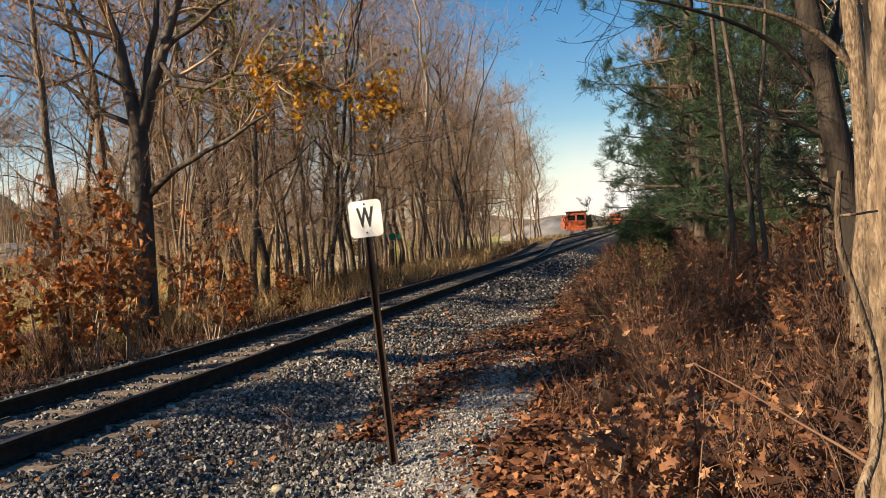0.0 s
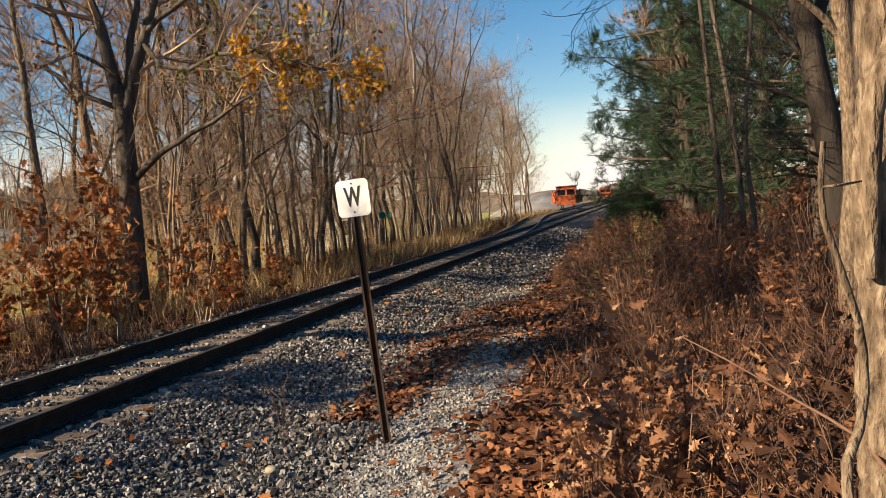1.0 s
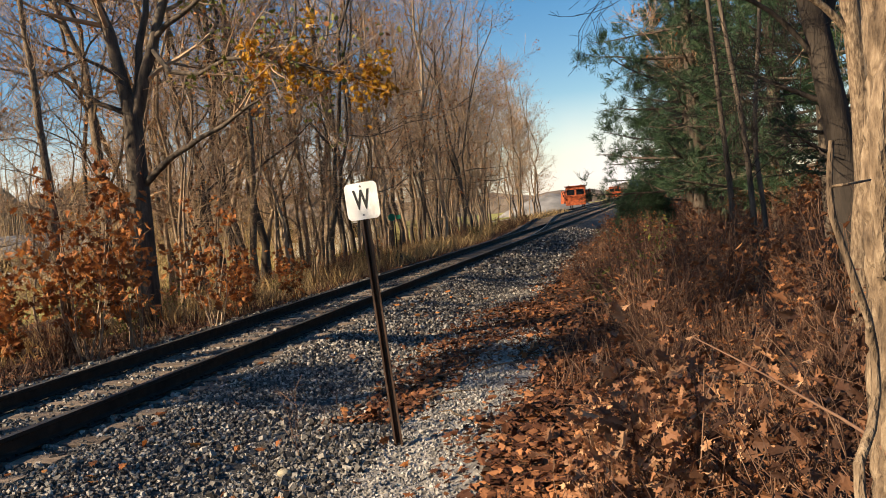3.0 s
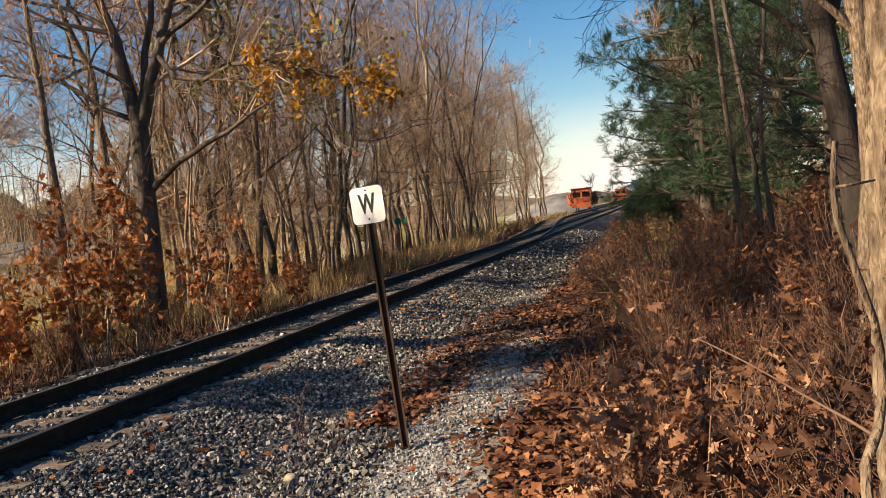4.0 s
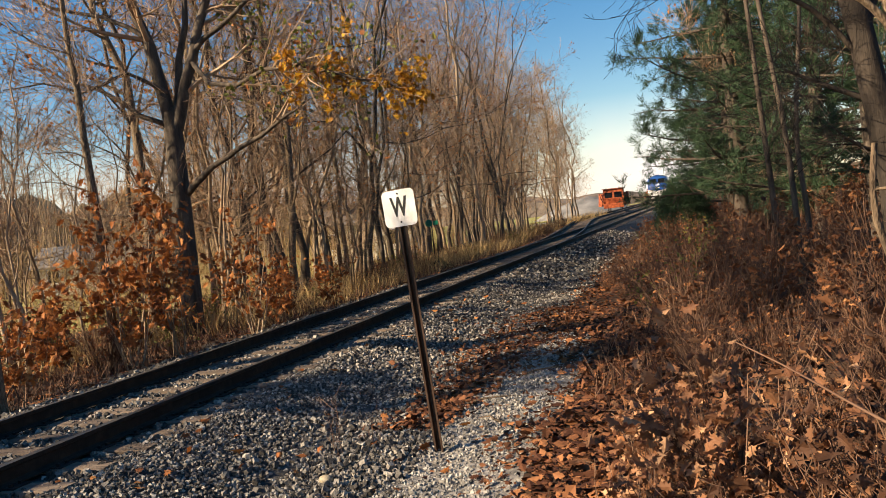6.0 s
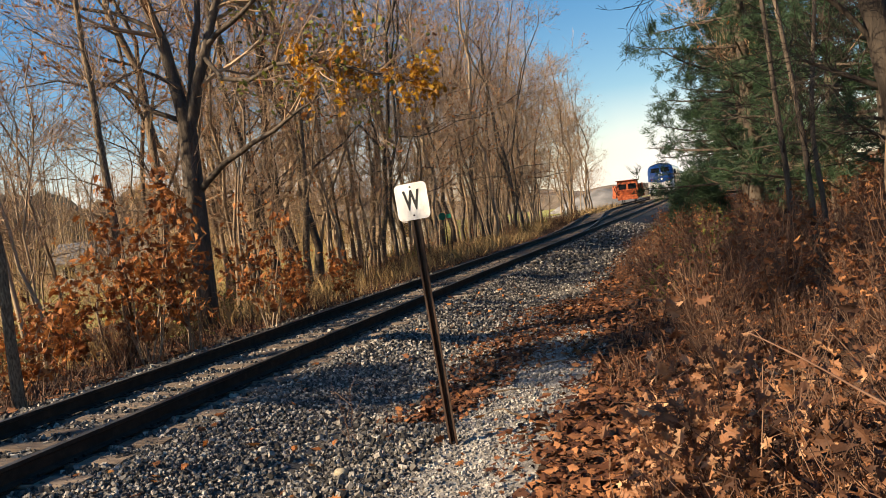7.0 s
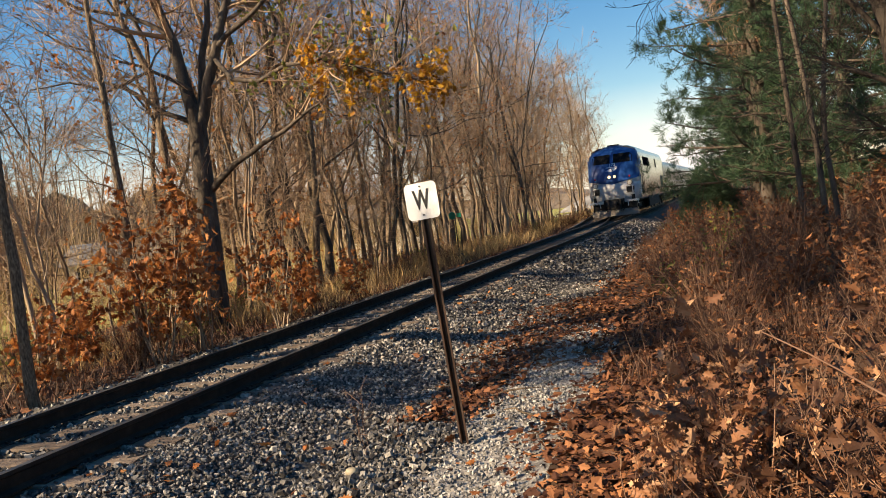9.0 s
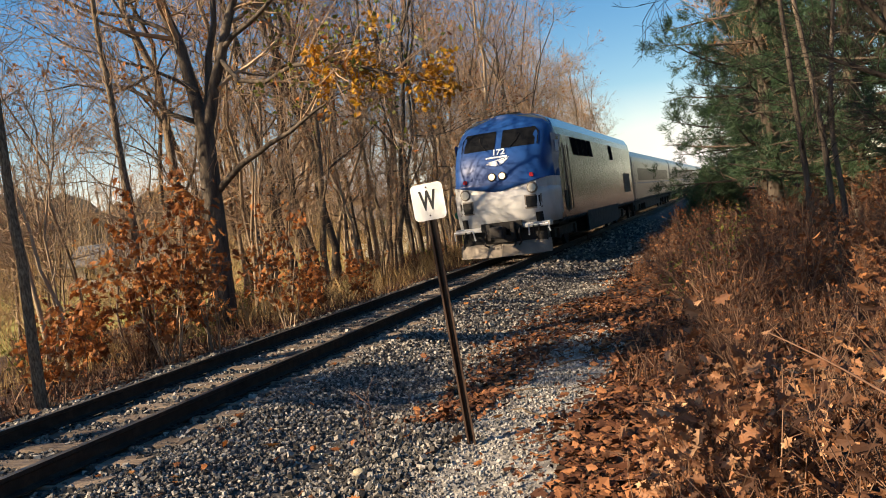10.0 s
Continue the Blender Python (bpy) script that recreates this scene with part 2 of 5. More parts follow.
# ---- mesh helpers ----
class Soup:
    """Gathers vertices and faces, then makes one mesh of them."""

    def __init__(self):
        self.v, self.f, self.n = [], [], 0

    def add(self, verts, faces):
        verts = np.asarray(verts, float).reshape(-1, 3)
        faces = np.asarray(faces, int)
        self.v.append(verts)
        self.f.extend((faces + self.n).tolist())
        self.n += len(verts)
        return self

    def tubes(self, p, r, sides=5):
        p, r = np.asarray(p, float), np.asarray(r, float)
        m, k, _ = p.shape
        t = np.gradient(p, axis=1)
        t /= np.linalg.norm(t, axis=2, keepdims=True) + 1e-9
        ref = np.where(np.abs(t[:, :1, 2:3]) < 0.8, np.array([[[0, 0, 1.0]]]), np.array([[[1.0, 0, 0]]]))
        u = np.cross(t, np.broadcast_to(ref, t.shape))
        u /= np.linalg.norm(u, axis=2, keepdims=True) + 1e-9
        w = np.cross(t, u)
        a = np.linspace(0, 2 * np.pi, sides, endpoint=False)
        ring = p[:, :, None] + r[:, :, None, None] * (np.cos(a)[:, None] * u[:, :, None] + np.sin(a)[:, None] * w[:, :, None])
        i, j, s = np.meshgrid(np.arange(m), np.arange(k - 1), np.arange(sides), indexing="ij")
        base, up, nx = (i * k + j) * sides, (i * k + j + 1) * sides, (s + 1) % sides
        quads = np.stack([base + s, base + nx, up + nx, up + s], -1).reshape(-1, 4)
        return self.add(ring.reshape(-1, 3), quads)

    def cards(self, centre, along, side, outline, fold=0.25, curl=0.0):
        """Many small leaves: each an outline in its own plane, folded a little along its midrib."""
        o = np.asarray(outline, float)
        normal = np.cross(along, side)
        normal = normal / (np.linalg.norm(normal, axis=1, keepdims=True) + 1e-9) * np.linalg.norm(along, axis=1, keepdims=True)
        pts = centre[:, None] + o[None, :, 1:2] * along[:, None] + o[None, :, 0:1] * side[:, None] + (np.abs(o[None, :, 0:1]) * fold - curl * o[None, :, 1:2] ** 2) * normal[:, None]
        k = len(o)
        return self.add(pts.reshape(-1, 3), np.arange(len(centre) * k).reshape(-1, k))

    def box(self, x0, x1, y0, y1, z0, z1):
        v = [(x, y, z) for x in (x0, x1) for y in (y0, y1) for z in (z0, z1)]
        return self.add(v, [(0, 1, 3, 2), (4, 6, 7, 5), (0, 4, 5, 1), (2, 3, 7, 6), (0, 2, 6, 4), (1, 5, 7, 3)])

    def disc(self, centre, axis, radius, depth, sides=16):
        c, a = np.array(centre, float), np.array(axis, float)
        a /= np.linalg.norm(a)
        u = np.cross(a, (0, 0, 1) if abs(a[2]) < 0.9 else (1, 0, 0))
        u /= np.linalg.norm(u)
        w = np.cross(a, u)
        th = np.linspace(0, 2 * np.pi, sides, endpoint=False)
        ring = radius * (np.cos(th)[:, None] * u + np.sin(th)[:, None] * w)
        n0 = self.n
        self.v.append(np.concatenate([c + ring, c + a * depth + ring * 0.94]))
        self.n += 2 * sides
        self.f.append([n0 + i for i in range(sides)][::-1])
        self.f.append([n0 + sides + i for i in range(sides)])
        self.f.extend([n0 + i, n0 + (i + 1) % sides, n0 + sides + (i + 1) % sides, n0 + sides + i] for i in range(sides))
        return self

    def loft(self, rings, cap=True):
        """Closed rings of equal length, joined one to the next."""
        k = len(rings[0])
        n0 = self.n
        self.v.append(np.asarray(rings, float).reshape(-1, 3))
        self.n += k * len(rings)
        for j in range(len(rings) - 1):
            for i in range(k):
                a, b = n0 + j * k + i, n0 + j * k + (i + 1) % k
                self.f.append([a, b, b + k, a + k])
        if cap:
            self.f.append([n0 + i for i in range(k)][::-1])
            self.f.append([n0 + (len(rings) - 1) * k + i for i in range(k)])
        return self

    def mesh(self, name, mat, smooth=False):
        me = bpy.data.meshes.new(name)
        me.from_pydata(np.concatenate(self.v).tolist() if self.v else [], [], self.f)
        for one in mat if isinstance(mat, (list, tuple)) else (mat,):
            me.materials.append(one)
        if smooth:
            me.polygons.foreach_set("use_smooth", [True] * len(me.polygons))
        me.update()
        return me


def part(name, soup, mat, parent=None, label="", smooth=False, bevel=0.0):
    ob = new(name, soup.mesh(name, mat, smooth))
    if parent:
        ob.parent = parent
    if label:
        ob["label"] = label
    if bevel:
        bv = ob.modifiers.new("rounded", "BEVEL")
        bv.width, bv.segments, bv.limit_method = bevel, 2, "ANGLE"
    return ob


def thing(name, label, category, m=None, group="", kind=""):
    ob = tagged(new(name), label, category, group, kind)
    ob.empty_display_size = 0.2
    if m is not None:
        ob.matrix_basis = m
    return ob


# ---- lie of the land ----
def soft(a, w):
    return w * np.logaddexp(0, np.asarray(a, float) / w)


def track_x(y):
    return -5.97 + 0.0415 * soft(np.asarray(y, float) - 15, 5)


def rail_z(y):
    return 0.17 + 0.0068 * soft(np.asarray(y, float) - 12, 5)


def lumps(x, y, s, seed=0):
    x, y = np.asarray(x, float) / s, np.asarray(y, float) / s
    return (np.sin(1.7 * x + 0.6 * y + seed) + np.sin(2.3 * y - 0.9 * x + 2.1 * seed) + np.sin(3.1 * x - 1.9 * y + 0.7 * seed)) / 3


SHAPE_U = [-400, -60, -22, -11, -4.2, -2.7, -1.5, 1.5, 2.6, 4.6, 6.2, 8.0, 14, 40, 400]
SHAPE_Z = [-1.0, -1.0, -0.9, -0.55, -0.22, -0.18, 0.0, 0.0, -0.26, -0.24, -0.02, 0.25, 0.5, 0.5, 0.5]


def ground_z(x, y):
    u = np.asarray(x, float) - track_x(y)
    rise = (rail_z(y) - 0.17) * np.interp(np.abs(u), [12, 45], [1, 0.0])
    z = rise - 0.03 + np.interp(u, SHAPE_U, SHAPE_Z)
    rough_side = np.clip((np.abs(u) - 1.6) / 2, 0, 1)
    return z + rough_side * (0.07 * lumps(x, y, 1.3) + 0.03 * lumps(x, y, 0.45, 3))


def bank_edge(y):
    """How far from the track's middle the leaf-covered bank begins: it closes in on the line with distance."""
    return np.interp(y, [0, 8, 11, 16, 25, 43, 80], [4.55, 4.5, 4.35, 3.75, 3.35, 2.9, 2.7])


SIGN_POSE = pose(-2.08, 6.75, -0.28, 0.5, -3.2, -8.0)
SIGN_H = 2.31
STAND = (-8.9, 30.7)


# ---- ground ----
SOIL = material("leaf_strewn_soil", [(0.018, 0.010, 0.006), (0.05, 0.026, 0.014), (0.12, 0.062, 0.032)], 0.95, scale=2.0, bump=0.8, grain=30)
BED = material("ballast_bed", [(0.015, 0.015, 0.014), (0.05, 0.048, 0.045), (0.15, 0.14, 0.125)], 0.9, scale=9, bump=1.0, grain=32)
PATH_GRIT = material("gravel_path", [(0.07, 0.064, 0.058), (0.22, 0.205, 0.185), (0.44, 0.415, 0.375)], 0.9, scale=5, bump=0.9, grain=45)
FIELD = material("autumn_meadow", [(0.14, 0.13, 0.035), (0.27, 0.26, 0.07), (0.42, 0.36, 0.12)], 0.95, scale=0.4, bump=0.5, grain=9)


def grid_line(near, far, step, grow):
    out, s = [0.0], step
    while out[-1] < far:
        out.append(out[-1] + s)
        s = s if out[-1] < near else s * grow
    return np.array(out)


xs = np.concatenate([-6 - grid_line(12, 1500, 0.4, 1.22)[::-1], -6 + grid_line(16, 1500, 0.4, 1.22)[1:]])
ys = np.concatenate([-grid_line(6, 900, 0.5, 1.3)[::-1], grid_line(50, 3500, 0.5, 1.12)[1:]])
gx, gy = np.meshgrid(xs, ys, indexing="ij")
gz = ground_z(gx, np.minimum(gy, 400))
s = Soup()
nx, ny = gx.shape
ii, jj = np.meshgrid(np.arange(nx - 1), np.arange(ny - 1), indexing="ij")
a = (ii * ny + jj).ravel()
s.add(np.stack([gx, gy, gz], -1).reshape(-1, 3), np.stack([a, a + ny, a + ny + 1, a + 1], -1))
ground = part("ground", s, [SOIL, BED, PATH_GRIT, FIELD], smooth=True)
tagged(ground, "leaf-strewn soil, ballast bed and dry meadow along the railway", "ground", kind="structure")
cx = (gx[:-1, :-1] + gx[1:, 1:]).ravel() / 2
cy = (gy[:-1, :-1] + gy[1:, 1:]).ravel() / 2
cu = cx - track_x(cy)
cover = np.where((cu > -2.75) & (cu < np.minimum(3.1, bank_edge(cy) - 0.25)), 1, np.where((cu > 0) & (cu < bank_edge(cy) + 0.1) & (cy < 12), 2, np.where(cu < -13, 3, 0)))
ground.data.polygons.foreach_set("material_index", cover.astype(np.int32))

# ---- railway track ----
HALF = 0.755


def rail_profile():
    return np.array([(-0.035, 0.0), (0.035, 0.0), (0.037, -0.03), (0.012, -0.045), (0.010, -0.135), (0.030, -0.148), (0.07, -0.158), (0.07, -0.170),
                     (-0.07, -0.170), (-0.07, -0.158), (-0.030, -0.148), (-0.010, -0.135), (-0.012, -0.045), (-0.037, -0.03)])


def sweep_rail(name, xy_fn, y0, y1, step, parent, label):
    prof = rail_profile()
    yy = np.arange(y0, y1, step)
    rings = []
    for y in yy:
        x, z = float(xy_fn(y)), float(rail_z(y))
        rings.append([(x + px, y, z + pz) for px, pz in prof])
    ob = part(name, Soup().loft(rings), [RAIL_STEEL, RAIL_TOP], parent, label)
    for p in ob.data.polygons:
        if p.normal.z > 0.9 and abs(p.center.z - float(rail_z(p.center.y))) < 0.004:
            p.material_index = 1
    return ob


track = thing("railway_track", "single railway track with rusty rails on timber ties", "railway track", kind="structure")
for side in (-HALF, HALF):
    sweep_rail("rail", lambda y, d=side: track_x(y) + d, -14, 460, 2.0, track, "rusty steel rail with worn running surface")


def siding_x(y):
    t = np.clip((np.asarray(y, float) - 30) / 55, 0, 1)
    return track_x(y) - 4.1 * (t * t * (3 - 2 * t))


siding = thing("siding_track", "rusty siding track branching off at the switch", "railway track", kind="structure")
for side, y0 in ((-HALF, 30), (HALF, 33)):
    sweep_rail("rail", lambda y, d=side: siding_x(y) + d + 0.06 * (d > 0), y0, 300, 1.5, siding, "rusty steel siding rail")


tie_mesh = []
for kk in range(5):
    t = Soup()
    L, W = 1.3 + 0.02 * kk, 0.115
    e = 0.012
    ring = lambda x, d: [(x, -W + d, -0.17), (x, W - d, -0.17), (x, W - d, -e), (x, W - e - d, 0.0), (x, 0.02 * (kk % 2), 0.004), (x, -W + e + d, 0.0), (x, -W + d, -e)]
    t.loft([ring(-L, 0.012), ring(-L + 0.02, 0), ring(-0.3, 0.004), ring(0.5, 0.0), ring(L - 0.03, 0), ring(L, 0.015)])
    tie_mesh.append(t.mesh("tie", TIE_WOOD))
y, i = -6.0, 0
far_ties = Soup()
while y < 300:
    slope = math.atan2(float(track_x(y + 1) - track_x(y)), 1.0)
    m = pose(float(track_x(y)) + rng.normal(0, 0.03), y, float(rail_z(y)) - 0.172 + rng.normal(0, 0.004), 0, 0, -math.degrees(slope) + rng.normal(0, 0.7))
    if y < 75:
        ob = new("tie", tie_mesh[i % 5])
        ob.parent, ob.matrix_basis = track, m
    else:
        box = np.array([(x0, y0, z0) for x0 in (-1.3, 1.3) for y0 in (-0.115, 0.115) for z0 in (-0.17, 0)])
        far_ties.add([m @ Vector(v) for v in box], [(0, 1, 3, 2), (4, 6, 7, 5), (0, 4, 5, 1), (2, 3, 7, 6), (0, 2, 6, 4), (1, 5, 7, 3)])
    y, i = y + 0.51, i + 1
part("distant_ties", far_ties, TIE_WOOD, track)["kind"] = "stuff"
y = 44.0
while y < 120:
    ob = new("tie", tie_mesh[i % 5])
    ob.parent = siding
    ob.matrix_basis = pose(float(siding_x(y)), y, float(rail_z(y)) - 0.174, 0, 0, -2 + rng.normal(0, 0.8))
    y, i = y + 0.55, i + 1
# tie plates and joint bars by the rails
plate = Soup().box(-0.17, 0.17, -0.09, 0.09, -0.004, 0.012)
for sx in (-0.115, 0.115):
    for sy in (-0.05, 0.05):
        plate.box(sx - 0.014, sx + 0.014, sy - 0.012, sy + 0.012, 0.01, 0.035)
plate_mesh = plate.mesh("tie_plate", IRON)
y = -6.0
while y < 30:
    for side in (-HALF, HALF):
        ob = new("tie_plate", plate_mesh)
        ob.parent = track
        ob.matrix_basis = pose(float(track_x(y)) + side, y, float(rail_z(y)) - 0.170)
    y += 0.51


# ---- whistle sign ----
def rounded_rect(w, h, r, n=6):
    out = []
    for cx, cz, a0 in ((w / 2 - r, h / 2 - r, 0), (-w / 2 + r, h / 2 - r, 90), (-w / 2 + r, -h / 2 + r, 180), (w / 2 - r, -h / 2 + r, 270)):
        for q in range(n + 1):
            a = radians(a0 + 90 * q / n)
            out.append((cx + r * math.cos(a), cz + r * math.sin(a)))
    return out


def whistle_sign(m, height, plate_w, plate_h):
    root = thing("whistle_sign", "white square sign with black letter on a leaning rusty steel post", "sign", m)
    prof = [(-0.040, 0.0), (-0.022, 0.0), (-0.016, 0.03), (0.016, 0.03), (0.022, 0.0), (0.040, 0.0), (0.040, 0.006), (0.026, 0.006), (0.020, 0.036), (-0.020, 0.036), (-0.026, 0.006), (-0.040, 0.006)]
    part("post", Soup().loft([[(x, y, z) for x, y in prof] for z in np.linspace(-0.5, height - 0.02, 8)]), POST_STEEL, root, "leaning rusty channel post")
    rr = rounded_rect(plate_w, plate_h, 0.045)
    zc = height - plate_h / 2
    pl = part("plate", Soup().loft([[(x, -0.008, z + zc) for x, z in rr], [(x, -0.004, z + zc) for x, z in rr]]), SIGN_WHITE, root, "white painted plate with rounded corners")
    for dz in (plate_h * 0.40, -plate_h * 0.38):
        part("bolt", Soup().disc((0.0, -0.008, zc + dz), (0, -1, 0), 0.008, 0.006, 8), IRON, pl)
    font = bpy.data.curves.new("letter", "FONT")
    font.body, font.size, font.align_x, font.align_y, font.extrude, font.offset = "W", plate_h * 0.74, "CENTER", "CENTER", 0.001, 0.006
    ob = new("letter", font)
    dg = bpy.context.evaluated_depsgraph_get()
    me = bpy.data.meshes.new_from_object(ob.evaluated_get(dg))
    bpy.data.objects.remove(ob)
    me.materials.clear()
    me.materials.append(SIGN_BLACK)
    letter = new("letter", me)
    letter.parent = pl
    letter.matrix_basis = pose(0, -0.0105, zc + 0.004, 90, 0, 0) @ Matrix.Diagonal((0.62, 1.0, 1.0, 1.0))
    letter["label"] = "black capital letter W"
    return root


whistle_sign(SIGN_POSE, SIGN_H, 0.31, 0.315)


# ---- switch stand ----
def switch_stand(x, y):
    z = float(ground_z(x, y))
    root = thing("switch_stand", "black iron switch stand with a green target", "switch stand", pose(x, y, z))
    part("base", Soup().box(-0.35, 0.35, -0.14, 0.14, -0.05, 0.12).box(-0.16, 0.16, -0.13, 0.13, 0.12, 0.34), IRON, root, bevel=0.02)
    part("mast", Soup().tubes([[(0, 0, 0.2), (0, 0, 1.0), (0, 0, 1.95)]], [[0.03, 0.026, 0.022]], 8), IRON, root)
    part("lever", Soup().tubes([[(0.1, 0, 0.3), (0.16, 0, 0.55), (0.2, 0, 0.85)]], [[0.018, 0.016, 0.014]], 6), IRON, root)
    part("target", Soup().disc((-0.10, -0.01, 1.84), (0, -1, 0), 0.15, 0.012, 20), TARGET_GREEN, root, "round green target")
    part("second_target", Soup().box(0.06, 0.26, -0.012, 0.0, 1.76, 1.92), TARGET_GREEN, root, "dark green cross target")
    return root


switch_stand(STAND[0], STAND[1])


# ---- trees ----
def unit(v):
    return v / (np.linalg.norm(v, axis=-1, keepdims=True) + 1e-9)


def grow(parent_p, parent_r, count, span, angle, length, k, up=0.25, wander=0.10, thin=0.5, tip=0.2, rg=rng):
    """Branches that leave their parents between two shares of the length, at an angle, and bend up."""
    m = len(parent_p)
    who = rg.integers(0, m, count)
    at = rg.uniform(*span, count)
    kk = parent_p.shape[1]
    pos = at * (kk - 1)
    i0 = np.minimum(pos.astype(int), kk - 2)
    fr = (pos - i0)[:, None]
    a, b = parent_p[who, i0], parent_p[who, i0 + 1]
    start = a + (b - a) * fr
    r0 = (parent_r[who, i0] * (1 - fr[:, 0]) + parent_r[who, i0 + 1] * fr[:, 0]) * thin
    along = unit(b - a)
    side = unit(np.cross(along, rg.normal(size=(count, 3))))
    an = np.radians(rg.uniform(*angle, count))[:, None]
    d = unit(np.cos(an) * along + np.sin(an) * side)
    ln = rg.uniform(*length, count) * (1.15 - 0.6 * at)
    pts, here = [start], start
    for j in range(k - 1):
        d = unit(d + np.array([0, 0, up]) / (k - 1) + rg.normal(0, wander, (count, 3)))
        here = here + d * (ln / (k - 1))[:, None]
        pts.append(here)
    p = np.stack(pts, 1)
    r = r0[:, None] * np.linspace(1, tip, k)[None]
    return p, r


def spine(points, radii, k):
    pts, radii = np.array(points, float), np.array(radii, float)
    t = np.linspace(0, len(pts) - 1, k)
    i = np.minimum(t.astype(int), len(pts) - 2)
    f = (t - i)[:, None]
    p0, p1, p2, p3 = pts[np.maximum(i - 1, 0)], pts[i], pts[i + 1], pts[np.minimum(i + 2, len(pts) - 1)]
    p = 0.5 * (2 * p1 + (p2 - p0) * f + (2 * p0 - 5 * p1 + 4 * p2 - p3) * f ** 2 + (3 * p1 - p0 - 3 * p2 + p3) * f ** 3)
    return p[None], np.interp(t, range(len(radii)), radii)[None]


DIAMOND = [(0, -0.1), (0.32, 0.4), (0, 1.0), (-0.32, 0.4)]
OAK_LEAF = [(0.03, -0.25), (0.10, 0.05), (0.34, 0.12), (0.20, 0.27), (0.46, 0.47), (0.20, 0.52), (0.30, 0.80), (0.11, 0.78), (0, 1.0),
            (-0.11, 0.78), (-0.30, 0.80), (-0.20, 0.52), (-0.46, 0.47), (-0.20, 0.27), (-0.34, 0.12), (-0.10, 0.05), (-0.03, -0.25)]


SIMPLE_LEAF = [(0.03, -0.2), (0.30, 0.2), (0.22, 0.35), (0.42, 0.6), (0, 1.0), (-0.42, 0.6), (-0.22, 0.35), (-0.30, 0.2), (-0.03, -0.2)]
NARROW_OAK = [(0.88 * x + 0.06 * math.sin(9 * y), y) for x, y in OAK_LEAF]


def leaves_on(p, count, size, outline, droop=0.4, spread=0.06, span=(0.3, 1.0), rg=rng, pick=None, fold=0.35, curl=0.25):
    m, k, _ = p.shape
    who = rg.integers(0, m, count) if pick is None else rg.choice(pick, count)
    pos = rg.uniform(*span, count) * (k - 1)
    i0 = np.minimum(pos.astype(int), k - 2)
    c = p[who, i0] + (p[who, i0 + 1] - p[who, i0]) * (pos - i0)[:, None] + rg.normal(0, spread, (count, 3))
    along = unit(rg.normal(size=(count, 3)) * (1, 1, 0.7) - np.array([0, 0, droop]))
    side = unit(np.cross(along, rg.normal(size=(count, 3))))
    sz = rg.uniform(0.6, 1.25, (count, 1)) * size
    return Soup().cards(c, along * sz, side * sz, outline, fold, curl)


def bare_tree(seed, height, radius, forks=1, limb=18, twig2=110, twig3=520, leaf=0, leaf_mat=None, lean=0.05, bark=BARK, low=0.25, crown=0.32, label="", cat="tree"):
    """A leafless tree: wandering tapered stems that kink where limbs leave, spreading limbs and two orders of twigs."""
    rg = np.random.default_rng(seed)
    root = thing("tree", label, cat, pose(0, 0, -200))
    k = 12
    trunks_p, trunks_r = [], []
    for f in range(forks):
        z = np.linspace(-0.3, height * (1 - 0.12 * f * rg.uniform(0.3, 1)), k)
        kink = rg.normal(0, 0.021 * height, (k, 2)) * np.linspace(0.35, 1.1, k)[:, None]
        off = np.cumsum(kink, 0) * 0.9 + np.linspace(0, 1, k)[:, None] ** 1.3 * rg.normal(0, lean * height * (1 + 1.1 * (forks > 1)), 2)
        base = rg.normal(0, 0.24, 2) if forks > 1 else np.zeros(2)
        off = off - off[:1] + base
        trunks_p.append(np.column_stack([off, z]))
        flare = np.ones(k)
        flare[0] = 1.5
        trunks_r.append(radius * (1 - 0.22 * f) * flare * np.linspace(1, 0.12, k) ** 0.85)
    tp, tr = np.array(trunks_p), np.array(trunks_r)
    part("trunk", Soup().tubes(tp, tr, 7), bark, root, smooth=True)
    lp, lr = grow(tp, tr, limb, (low, 0.97), (34, 82), (height * 0.13, height * crown), 6, 0.42, 0.24, 0.42, 0.22, rg)
    both_p, both_r = np.concatenate([lp, lp[: limb // 2]]), np.concatenate([lr, lr[: limb // 2]])
    p2, r2 = grow(both_p, both_r, twig2, (0.2, 1.0), (25, 80), (height * 0.06, height * 0.16), 4, 0.25, 0.22, 0.55, 0.35, rg)
    r2 = np.maximum(r2, 0.0065)
    p3, r3 = grow(p2, r2, twig3, (0.15, 1.0), (25, 80), (0.35, 1.25), 2, 0.15, 0.2, 0.65, 0.4, rg)
    r3 = np.maximum(r3, 0.0046)
    crown = part("crown", Soup().tubes(lp, lr, 4).tubes(p2, r2, 3).tubes(p3, r3, 3), [bark, TWIG], root)
    crown["kind"] = "stuff"
    thick = len(lp) * (lp.shape[1] - 1) * 4
    crown.data.polygons.foreach_set("material_index", np.where(np.arange(len(crown.data.polygons)) < thick, 0, 1).astype(np.int32))
    if leaf:
        pick = rg.choice(twig3, max(12, twig3 // 4))
        part("foliage", leaves_on(p3, leaf, 0.12, DIAMOND, 0.5, 0.08, rg=rg, pick=pick), leaf_mat, root)["kind"] = "stuff"
    return root


